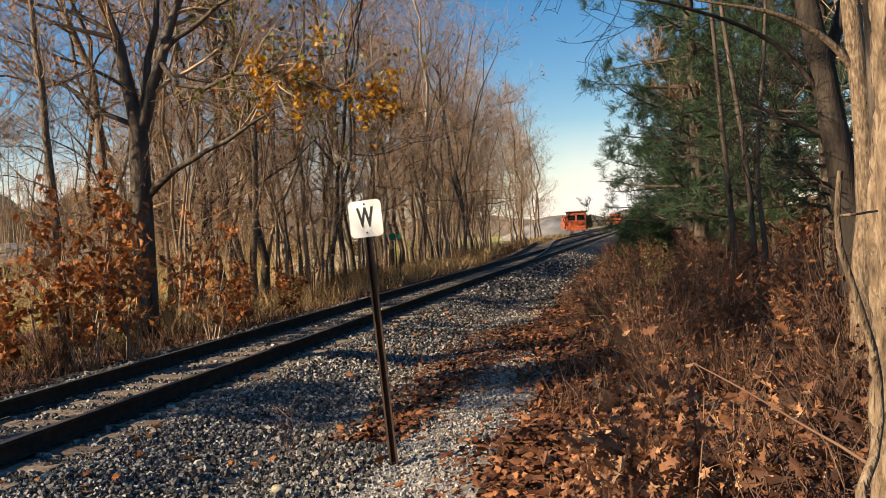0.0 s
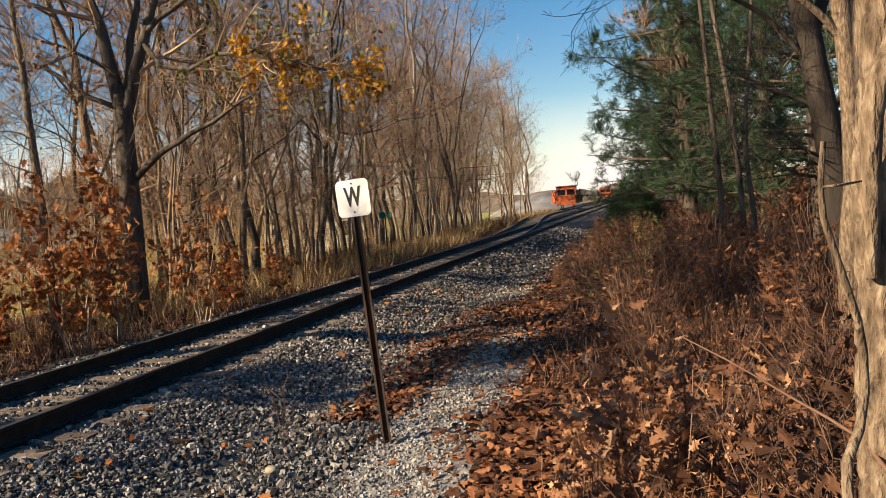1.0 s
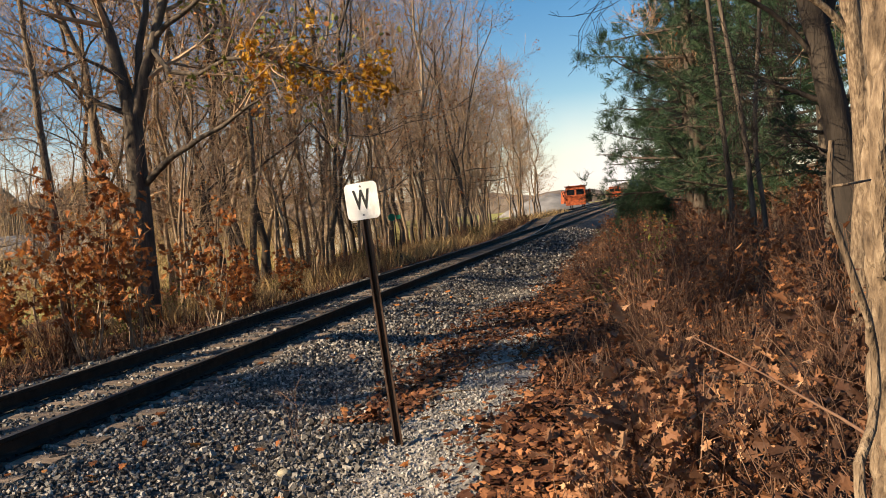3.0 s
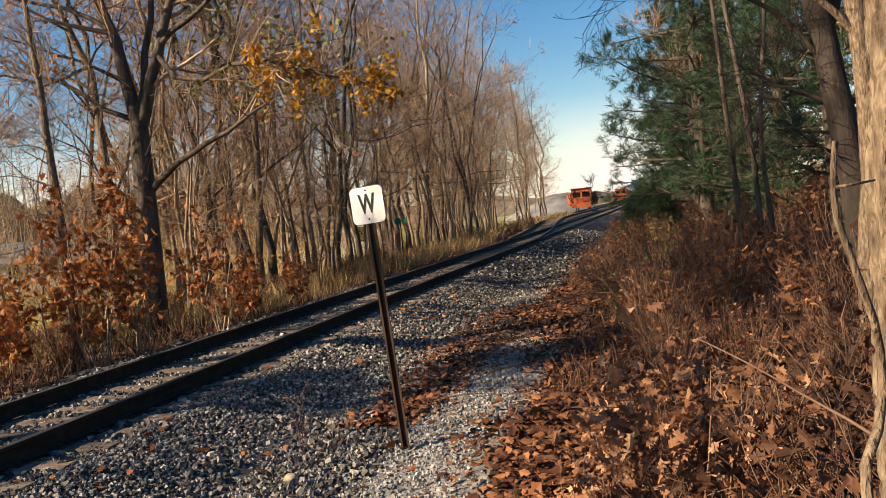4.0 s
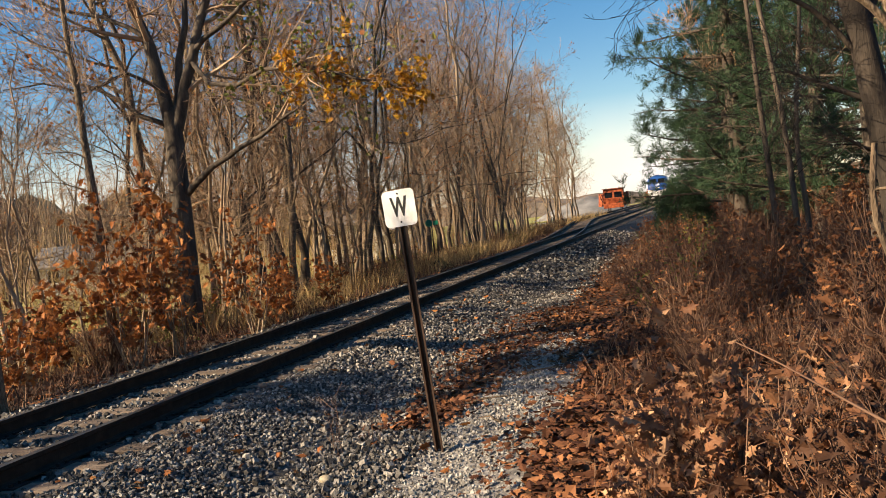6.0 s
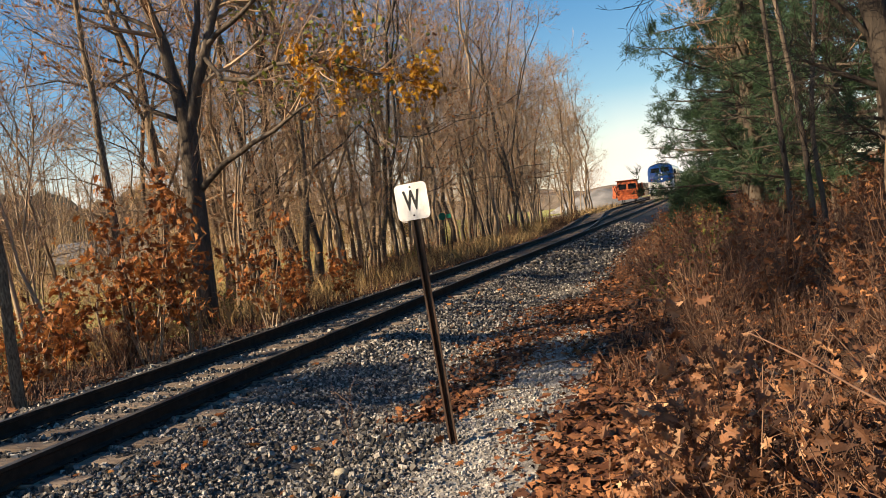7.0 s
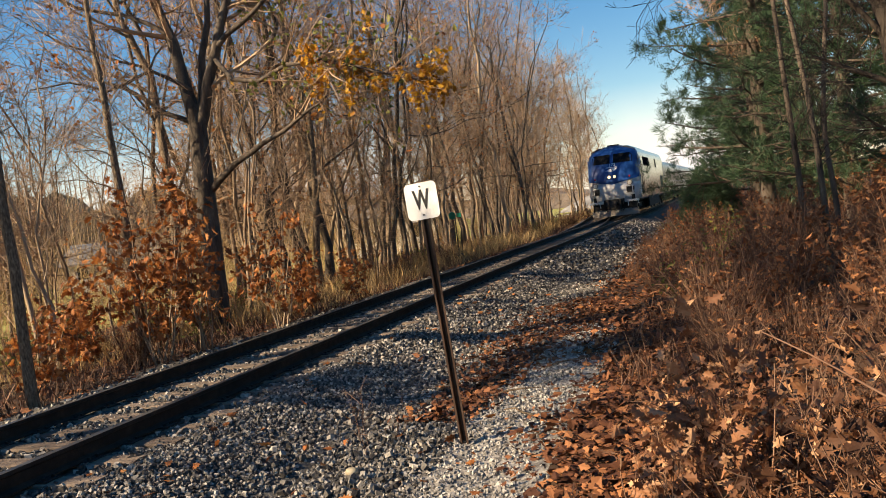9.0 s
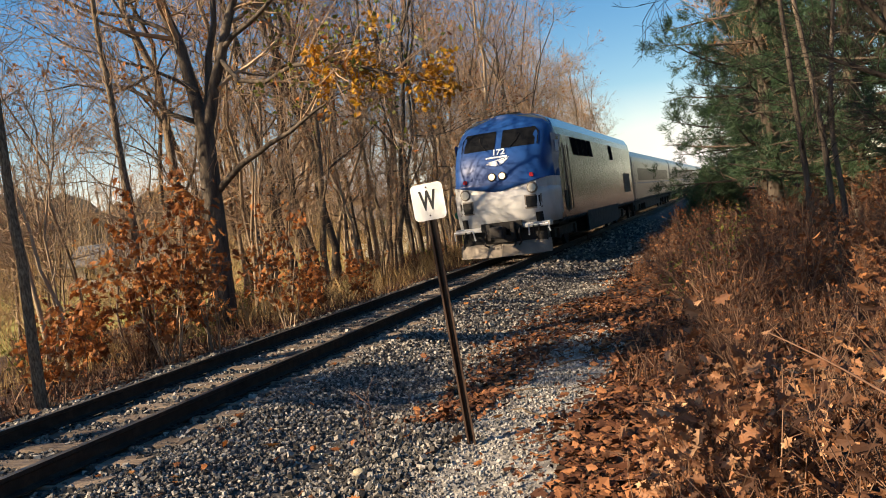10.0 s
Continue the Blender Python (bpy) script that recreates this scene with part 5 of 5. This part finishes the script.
def house(x, y, w, d, wall_h, roof_h, turn, label, windows=True):
    root = thing("house", label, "house", pose(x, y, float(ground_z(x, y)), 0, 0, turn))
    part("wall", Soup().loft([[(xx, -d / 2, -0.3), (xx, d / 2, -0.3), (xx, d / 2, wall_h), (xx, 0, wall_h + roof_h), (xx, -d / 2, wall_h)] for xx in (-w / 2, w / 2)]), WALL_CREAM, root)
    e = 0.4
    for sg in (-1, 1):
        a, b = sg * (d / 2 + e), -0.05
        zl = wall_h - e * roof_h / (d / 2)
        part("roof", Soup().loft([[(xx, a, zl), (xx, 0, wall_h + roof_h + 0.02), (xx, 0, wall_h + roof_h + 0.17), (xx, a, zl + 0.15)] for xx in (-w / 2 - e, w / 2 + e)]), ROOF_GREY, root)
    if windows:
        for xx in (-w * 0.32, 0.0, w * 0.32):
            win = part("window", Soup().box(xx - 0.5, xx + 0.5, -d / 2 - 0.04, -d / 2 + 0.02, 1.0, 2.2), LETTER_WHITE, root, "white window frame")
            part("pane", Soup().box(xx - 0.42, xx + 0.42, -d / 2 - 0.055, -d / 2 - 0.045, 1.08, 2.12), GLASS_DARK, win)


house(-21.5, 58, 7, 6, 2.8, 1.0, 8, "cream house with grey roof behind the trees")
house(-46, 58, 8, 6, 2.4, 1.4, 20, "low pale shed with a grey roof beyond the meadow")


# ---- orange track machines ----
def track_machine(x, y, label):
    z = float(rail_z(y))
    root = thing("track_machine", label, "rail vehicle", pose(x, y, z), "machines on the siding")
    part("chassis", Soup().box(-1.2, 1.2, 0, 6.0, 0.55, 0.85), IRON, root, bevel=0.03)
    cabin = part("cab", Soup().loft([[(-1.3, 0.2, 0.85), (1.3, 0.2, 0.85), (1.3, 2.6, 0.85), (-1.3, 2.6, 0.85)], [(-1.3, 0.1, 1.6), (1.3, 0.1, 1.6), (1.3, 2.6, 1.6), (-1.3, 2.6, 1.6)],
                                     [(-1.2, 0.35, 2.75), (1.2, 0.35, 2.75), (1.2, 2.5, 2.75), (-1.2, 2.5, 2.75)]]), ORANGE, root, "faded orange cab", bevel=0.05)
    for x0, x1 in ((-1.08, -0.12), (0.12, 1.08)):
        part("window", Soup().add([(x0, 0.10, 1.7), (x1, 0.10, 1.7), (x1 * 0.97, 0.30, 2.5), (x0 * 0.97, 0.30, 2.5)], [(0, 1, 2, 3)]), GLASS_DARK, cabin)
    part("roof", Soup().box(-1.35, 1.35, 0.15, 2.7, 2.75, 2.85), ORANGE, root, bevel=0.03)
    part("hood", Soup().box(-1.1, 1.1, 2.6, 5.6, 0.85, 2.1), ORANGE, root, "orange engine hood", bevel=0.08)
    for sg in (-1, 1):
        part("wing", Soup().loft([[(sg * 1.95, 0.6, 0.7), (sg * 1.3, 0.4, 0.7), (sg * 1.3, 0.5, 2.2), (sg * 1.8, 0.7, 2.35)], [(sg * 1.95, 2.4, 0.7), (sg * 1.3, 2.4, 0.7), (sg * 1.3, 2.4, 2.2), (sg * 1.8, 2.4, 2.35)]]), ORANGE, root, "orange side plough folded up", bevel=0.03)
        part("wing_arm", Soup().tubes([[(sg * 1.2, 0.3, 0.9), (sg * 1.5, 0.25, 1.6), (sg * 1.7, 0.4, 2.3)]], [[0.06] * 3], 6), IRON, root)
    part("bumper", Soup().box(-1.25, 1.25, -0.3, 0.0, 0.4, 0.95), ORANGE, root, bevel=0.03)
    for yy in (1.0, 4.8):
        for xx in (-HALF - 0.05, HALF - 0.04):
            part("wheel", Soup().disc((xx, yy, 0.36), (1, 0, 0), 0.36, 0.1), IRON, root)
    for xx in (-0.8, 0.8):
        part("work_lamp", Soup().disc((xx, 0.12, 2.92), (0, -1, 0), 0.09, 0.08, 10), LENS_CLEAR, root)
    return root


track_machine(float(siding_x(104)), 104, "orange track maintenance machine parked on the siding")
track_machine(float(siding_x(190)), 190, "second orange track machine parked farther along the siding")

for kind in (oak_sapling, oak_sapling_low, brush_a, brush_b, brush_c, brush_d, pine_a, pine_b, pine_c, stalk):
    for o in (*kind.children_recursive, kind):
        bpy.data.objects.remove(o)

# the loose stones on the shoulder beside the path, each one a piece of the ground
single = [Soup().add(stone_points(1, 0.03)[0], BOX_TRIS).mesh("stone", STONE_SINGLE) for _ in range(8)]
px_, py_ = slope_place(2.2, 3.7, 5.6, 8.0, 1.0)(290)
for i in range(290):
    ob = new("stone", single[i % 8])
    ob.parent = ground
    ob.matrix_basis = pose(float(px_[i]), float(py_[i]), float(ground_z(px_[i], py_[i])) + 0.034, *rng.uniform(0, 360, 3))


# ---- locomotive ----
def body_section(w, z0, z1, roof, tumble=0.03):
    """Half-rounded cross section of a rail vehicle, closed, seen along the line."""
    h = w / 2
    pts = [(-h + 0.05, z0), (-h, z0 + 0.10), (-h, z1), (-h + 0.04, z1 + 0.30 * roof), (-h + 0.20, z1 + 0.68 * roof), (-h + 0.60, z1 + 0.93 * roof), (-0.25, z1 + roof)]
    return pts + [(-x, z) for x, z in pts[::-1]]


LOCO_W = 3.0


def wheelset(parent, name, x, y, r):
    w = part(name, Soup().disc((x, y, r), (1, 0, 0), r, 0.09, 20).disc((x - 0.03, y, r), (1, 0, 0), r + 0.03, 0.03, 20), IRON, parent)
    return w


def bogie(parent, y, axle, r):
    b = part("bogie", Soup().box(-1.12, -0.96, y - axle - 0.5, y + axle + 0.5, 0.42, 0.72).box(0.96, 1.12, y - axle - 0.5, y + axle + 0.5, 0.42, 0.72)
             .box(-0.96, 0.96, y - 0.3, y + 0.3, 0.45, 0.8), UNDER, parent, "sooty bogie frame")
    for dy in (-axle, axle):
        for x in (-HALF - 0.06, HALF - 0.02):
            wheelset(b, "wheel", x, y + dy, r)
        for x in (-1.2, 1.08):
            part("axle_box", Soup().box(x, x + 0.12, y + dy - 0.16, y + dy + 0.16, 0.36, 0.68), UNDER, b)
    return b


def text_mesh(body, size, mat, bold=0.0):
    font = bpy.data.curves.new("digits", "FONT")
    font.body, font.size, font.align_x, font.align_y, font.extrude, font.offset = body, size, "CENTER", "CENTER", 0.003, bold
    ob = new("digits", font)
    me = bpy.data.meshes.new_from_object(ob.evaluated_get(bpy.context.evaluated_depsgraph_get()))
    bpy.data.objects.remove(ob)
    me.materials.clear()
    me.materials.append(mat)
    return me


def locomotive():
    """The nose is at y = 0 and the body runs to +y; z = 0 on the rail head."""
    root = thing("locomotive", "blue-nosed silver diesel locomotive with lit headlights running on the track", "locomotive")
    length = 20.6
    # body shell: nose, raked cab front, then the box
    def sec(y, w, z0, z1, roof):
        return [(x, y, z) for x, z in body_section(w, z0, z1, roof)]
    body = Soup().loft([sec(1.75, LOCO_W, 0.9, 3.60, 0.76), sec(2.6, LOCO_W, 0.9, 3.62, 0.78), sec(length, LOCO_W, 0.9, 3.62, 0.78)])
    part("body", body, SILVER, root, "silver painted body side", bevel=0.03)
    # nose front profile (z, y of the front surface)
    prof = [(0.98, 0.10), (1.50, 0.0), (2.02, 0.06), (2.75, 0.30), (3.05, 0.44), (3.22, 0.56), (3.98, 1.22), (4.22, 1.62)]

    def front_y(z):
        return float(np.interp(z, [p[0] for p in prof], [p[1] for p in prof]))

    def half_width(z):
        return 0.014 + float(np.interp(z, [0.9, 1.3, 3.60, 3.85, 4.12, 4.28, 4.36], [1.46, 1.5, 1.5, 1.46, 1.30, 0.95, 0.5]))

    def ring_at(z):
        w, yf = half_width(z), front_y(z)
        c = 0.62
        return [(-w, 1.95, z), (-w, yf + c * 1.15, z), (-w + 0.10, yf + c * 0.55, z), (-w + 0.36, yf + 0.12, z), (-w * 0.4, yf + 0.01, z), (0, yf, z),
                (w * 0.4, yf + 0.01, z), (w - 0.36, yf + 0.12, z), (w - 0.10, yf + c * 0.55, z), (w, yf + c * 1.15, z), (w, 1.95, z)]

    part("nose", Soup().loft([ring_at(z) for z in (0.98, 1.2, 1.5, 1.8, 2.02)]), NOSE_WHITE, root, "white lower nose", smooth=True)
    # blue cab front; its lower edge dips to a V in the middle
    rings = []
    for z in (2.0, 2.3, 2.75, 3.05, 3.25, 3.6, 3.9, 4.1, 4.24, 4.33, 4.38):
        rings.append(ring_at(z))
    blue = [(x, y, z + (0.30 * (abs(x) / 1.5) if z < 2.1 else 0)) for x, y, z in rings[0]]
    part("cab_front", Soup().loft([blue] + rings[1:]), BLUE, root, "deep blue cab front", smooth=True)
    # white cheek below the V
    lo = ring_at(2.02)
    part("cheek", Soup().loft([[(x, y + 0.002, z - 0.01) for x, y, z in lo], [(x * 1.0, y + 0.004, 2.0 + 0.31 * abs(x) / 1.5) for x, y, z in ring_at(2.1)]]), NOSE_WHITE, root, "white band below the blue front")

    def on_front(x, z, lift=0.012):
        w = half_width(z)
        base = front_y(z) + np.interp(abs(x), [0, w * 0.4, w - 0.36, w - 0.10, w], [0, 0.01, 0.12, 0.34, 0.71])
        return (x, float(base) - lift, z)

    # windscreens in two halves
    for sgn in (-1, 1):
        cells = []
        for z in (3.30, 3.5, 3.7, 3.86):
            cells.append([on_front(sgn * x, z, 0.02) for x in (0.10, 0.5, 0.9, 1.2 if z < 3.8 else 1.08)])
        g = Soup()
        v = np.array(cells).reshape(-1, 3)
        f = [(r * 4 + c, r * 4 + c + 1, r * 4 + c + 5, r * 4 + c + 4) for r in range(3) for c in range(3)]
        g.add(v, f if sgn > 0 else [q[::-1] for q in f])
        part("windscreen", g, GLASS_DARK, root, "dark windscreen")
        part("wiper", Soup().tubes([[on_front(sgn * 0.35, 3.28, 0.04), on_front(sgn * 0.55, 3.5, 0.04), on_front(sgn * 0.62, 3.7, 0.04)]], [[0.012, 0.01, 0.008]], 5), IRON, root)
    def patch(name, x0, x1, z0, z1, mat, lift, label=""):
        xs_, zs_ = np.linspace(x0, x1, 4), np.linspace(z0, z1, 3)
        v = [on_front(float(a), float(b), lift) for b in zs_ for a in xs_]
        return part(name, Soup().add(v, [(r * 4 + c, r * 4 + c + 1, r * 4 + c + 5, r * 4 + c + 4) for r in range(2) for c in range(3)]), mat, root, label)

    # lamps
    for x in (-0.16, 0.16):
        part("headlight", Soup().disc(on_front(x, 2.46, 0.0), (0, -1, 0.25), 0.10, 0.05), LAMP_ON, root, "lit headlight")
        part("lamp_rim", Soup().disc(on_front(x, 2.46, 0.0), (0, -1, 0.25), 0.135, 0.035), IRON, root, "dark headlight rim")
    for x in (-1.02, 1.02):
        part("marker_lamp", Soup().disc(on_front(x, 2.40, 0.0), (0, -1, 0.2), 0.07, 0.04, 12), LENS_RED, root, "red marker lamp")
        part("ditch_light", Soup().disc(on_front(x * 1.0, 2.02, -0.02), (0, -1, 0.0), 0.13, 0.10), LENS_CLEAR, root, "ditch light")
        part("lamp_rim", Soup().disc(on_front(x * 1.0, 2.02, -0.03), (0, -1, 0.0), 0.165, 0.08), PILOT_GREY, root)
        patch("recess_frame", x - 0.24, x + 0.24, 1.42, 1.82, PILOT_GREY, 0.010)
        patch("step_recess", x - 0.20, x + 0.20, 1.46, 1.78, IRON, 0.016, "dark step recess")
        patch("corner_step", x * 1.12 - 0.10, x * 1.12 + 0.10, 1.02, 1.30, IRON, 0.014)
    # emblem: a plain swept shape of three bars, and a bar for the name above it
    em = part("emblem", Soup().add([on_front(-0.36, 2.86, 0.02), on_front(-0.05, 2.78, 0.02), on_front(0.06, 2.80, 0.02), on_front(-0.02, 2.94, 0.02)], [(0, 1, 2, 3)])
              .add([on_front(-0.30, 2.90, 0.024), on_front(0.02, 2.92, 0.024), on_front(0.40, 3.02, 0.024), on_front(0.02, 2.97, 0.024)], [(0, 1, 2, 3)])
              .add([on_front(0.10, 2.80, 0.02), on_front(0.16, 2.82, 0.02), on_front(0.36, 2.99, 0.02), on_front(0.05, 2.92, 0.02)], [(0, 1, 2, 3)]), LETTER_WHITE, root, "white swept emblem")
    part("name_bar", Soup().add([on_front(-0.34, 3.02, 0.02), on_front(0.32, 3.02, 0.02), on_front(0.32, 3.07, 0.02), on_front(-0.34, 3.07, 0.02)], [(0, 1, 2, 3)]), LETTER_WHITE, root)
    num = new("fleet_number", text_mesh("172", 0.27, LETTER_WHITE, 0.006))
    num.parent = root
    num["label"] = "white fleet number 172"
    num.matrix_basis = Matrix.Translation(on_front(0.04, 3.19, 0.03)) @ pose(0, 0, 0, 62, 0, 0)
    # coupler, pilot and steps below the nose
    part("buffer_beam", Soup().box(-1.45, 1.45, 0.08, 0.5, 0.88, 1.02), NOSE_WHITE, root, bevel=0.03)
    part("coupler_pocket", Soup().box(-0.62, 0.62, 0.02, 0.12, 0.86, 1.12).box(-1.3, 1.3, 0.25, 0.6, 0.40, 0.9), IRON, root)
    part("coupler", Soup().box(-0.13, 0.13, -0.45, 0.1, 0.72, 0.98).box(-0.20, 0.20, -0.62, -0.35, 0.66, 1.02), UNDER, root, "knuckle coupler", bevel=0.05)
    plow = Soup()
    for sg in (-1, 1):
        v = [(0, -0.30, 0.12), (sg * 1.40, 0.22, 0.12), (sg * 1.40, 0.30, 0.50), (0, -0.10, 0.40), (0, -0.22, 0.12), (sg * 1.38, 0.30, 0.12), (sg * 1.38, 0.38, 0.52), (0, -0.02, 0.50)]
        f = [(0, 1, 2, 3), (4, 7, 6, 5), (3, 2, 6, 7), (0, 4, 5, 1), (1, 5, 6, 2)]
        plow.add(v, f if sg > 0 else [q[::-1] for q in f])
    part("pilot_plow", plow, PILOT_GREY, root, "dusty steel snow plow pilot")
    for x in (-0.45, 0.4, 0.55):
        part("brake_hose", Soup().tubes([[(x, 0.05, 0.95), (x, -0.15, 0.75), (x * 1.1, -0.18, 0.5), (x * 0.9, -0.05, 0.42)]], [[0.03] * 4], 6), IRON, root)
    for sg in (-1, 1):
        part("handrail", Soup().tubes([[(sg * 1.45, -0.02, 0.72), (sg * 1.42, -0.10, 0.95), (sg * 0.85, -0.10, 0.95), (sg * 0.82, -0.02, 0.66)]], [[0.025] * 4], 6), LETTER_WHITE, root, "white uncoupling lever")
    for x in (-1.12, -0.95, 0.95, 1.12):
        part("hose", Soup().tubes([[(x, 0.06, 0.92), (x * 1.01, -0.08, 0.78), (x * 0.97, -0.02, 0.60)]], [[0.022] * 3], 6), IRON, root)
    part("coupler_yoke", Soup().box(-0.34, 0.34, -0.08, 0.10, 0.52, 0.72).box(-0.42, -0.30, -0.14, 0.08, 0.60, 1.10).box(0.30, 0.42, -0.14, 0.08, 0.60, 1.10), UNDER, root, bevel=0.02)
    # sides: blue sweep behind the cab, door, windows, vents
    for sg in (-1, 1):
        x = sg * (LOCO_W / 2 + 0.018)
        fl = (lambda q: q) if sg > 0 else (lambda q: q[::-1])
        part("blue_sweep", Soup().add([(x, 1.2, 2.34), (x, 1.78, 2.62), (x, 2.3, 3.1), (x, 2.6, 3.60), (x, 1.2, 3.60)], [fl((0, 1, 2, 3, 4))]), BLUE, root, "blue cab side sweep")
        part("cab_window", Soup().add([(x * 1.004, 1.72, 3.06), (x * 1.004, 2.3, 3.06), (x * 1.004, 2.25, 3.54), (x * 1.004, 1.92, 3.54)], [fl((0, 1, 2, 3))]), GLASS_DARK, root)
        for y in (2.75, 3.42):
            part("door_handrail", Soup().tubes([[(x * 1.02, y, 1.25), (x * 1.03, y, 2.2), (x * 1.02, y, 3.3)]], [[0.018] * 3], 6), IRON, root)
        part("cab_door", Soup().box(min(x, x * 0.99), max(x, x * 0.99), 2.85, 3.32, 1.12, 3.36), SILVER, root)
        part("step_recess", Soup().box(min(x, x * 0.985), max(x, x * 0.985), 2.5, 3.3, 1.2, 1.85), IRON, root)
        for j in range(4):
            y0 = 4.3 + j * 1.05
            part("slanted_window", Soup().add([(x, y0 + 0.42, 3.02), (x, y0 + 1.27, 3.02), (x, y0 + 0.85, 3.60), (x, y0, 3.60)], [fl((0, 1, 2, 3))]), PANEL_BLACK, root, "dark slanted side panel")
        part("rear_window", Soup().add([(x, 13.4, 3.0), (x, 14.2, 3.0), (x, 13.8, 3.60), (x, 13.0, 3.60)], [fl((0, 1, 2, 3))]), PANEL_BLACK, root)
        part("side_grille", Soup().box(min(x, x * 0.99), max(x, x * 0.99), 17.2, 19.4, 1.5, 2.4), IRON, root)
        part("skirt", Soup().box(min(x * 0.96, x * 0.99), max(x * 0.96, x * 0.99), 6.2, 14.2, 0.35, 1.05), UNDER, root, "fuel tank skirt")
    part("roof_hatch", Soup().box(-0.75, 0.75, 6.0, 12.4, 4.32, 4.46), SILVER, root, bevel=0.04)
    part("horn", Soup().box(-0.35, 0.35, 2.2, 2.7, 4.34, 4.48), IRON, root)
    part("fuel_tank", Soup().box(-1.25, 1.25, 7.0, 13.6, 0.3, 1.0), UNDER, root, bevel=0.08)
    # added dark block that closes the gaps, in place of shade under the body
    part("equipment_box", Soup().box(-0.62, 0.62, 1.2, length - 1.0, 0.30, 0.9), UNDER, root)
    part("underframe", Soup().box(-1.35, 1.35, 0.5, length - 0.2, 0.85, 1.02), UNDER, root)
    bogie(root, 3.9, 1.37, 0.5)
    bogie(root, length - 3.9, 1.37, 0.5)
    for sg in (-1, 1):
        part("mirror", Soup().box(sg * 1.56 - 0.05, sg * 1.56 + 0.05, 1.7, 1.75, 3.05, 3.4), LETTER_WHITE, root)
    return root


def coach():
    root = thing("passenger_coach", "fluted stainless steel passenger coach behind the locomotive", "railway coach", group="coaches of the train")
    L = 25.6
    sec = lambda y, w=3.0: [(x, y, z) for x, z in body_section(w, 0.95, 3.1, 0.75)]
    part("body", Soup().loft([sec(0.15, 2.9), sec(0.35), sec(L - 0.35), sec(L - 0.15, 2.9)]), STEEL_COACH, root, bevel=0.02)
    for sg in (-1, 1):
        x = sg * 1.503
        for z in np.arange(1.10, 1.75, 0.11):
            part("flute", Soup().box(min(x, x * 1.008), max(x, x * 1.008), 0.4, L - 0.4, z, z + 0.05), STEEL_COACH, root)
        part("window_band", Soup().box(min(x, x * 1.004), max(x, x * 1.004), 2.6, L - 2.6, 2.02, 2.72), GLASS_DARK, root)
        part("door", Soup().box(min(x, x * 1.006), max(x, x * 1.006), 0.9, 1.75, 1.0, 2.95), STEEL_COACH, root)
        part("red_stripe", Soup().box(min(x, x * 1.005), max(x, x * 1.005), 0.4, L - 0.4, 1.86, 1.92), BLUE, root, "blue stripe")
    part("gangway", Soup().box(-0.55, 0.55, -0.15, 0.2, 1.1, 3.25), IRON, root)
    part("underframe", Soup().box(-1.3, 1.3, 0.5, L - 0.5, 0.7, 0.96).box(-1.2, 1.2, 7.5, 18, 0.35, 0.75), UNDER, root)
    bogie(root, 3.6, 1.25, 0.45)
    bogie(root, L - 3.6, 1.25, 0.45)
    return root


train = [(locomotive(), 0.0, 20.6)]
first_coach = coach()
train.append((first_coach, 21.0, 25.6))
for q in range(3):
    c = copy_thing(first_coach, Matrix())
    train.append((c, 21.0 + 26.0 * (q + 1), 25.6))


def nose_y(t):
    return 23.4 + 26.6 * (10.0 - t)


def ride(y0, length):
    """Pose of a vehicle whose two bogies stand on the curve of the track."""
    a, b = y0 + 3.9, y0 + length - 3.9
    pa = Vector((float(track_x(a)), a, float(rail_z(a))))
    pb = Vector((float(track_x(b)), b, float(rail_z(b))))
    d = (pb - pa).normalized()
    right = Vector((d.y, -d.x, 0)).normalized()
    upv = right.cross(d)
    m = Matrix((right, d, upv)).transposed().to_4x4()
    return Matrix.Translation(pa - d * 3.9) @ m


def motions():
    for ob, offset, length in train:
        rows = []
        for q in range(41):
            t = q * 0.25
            rows.append((t, ride(nose_y(t) + offset, length)))
        walk(ob, rows)


motions()
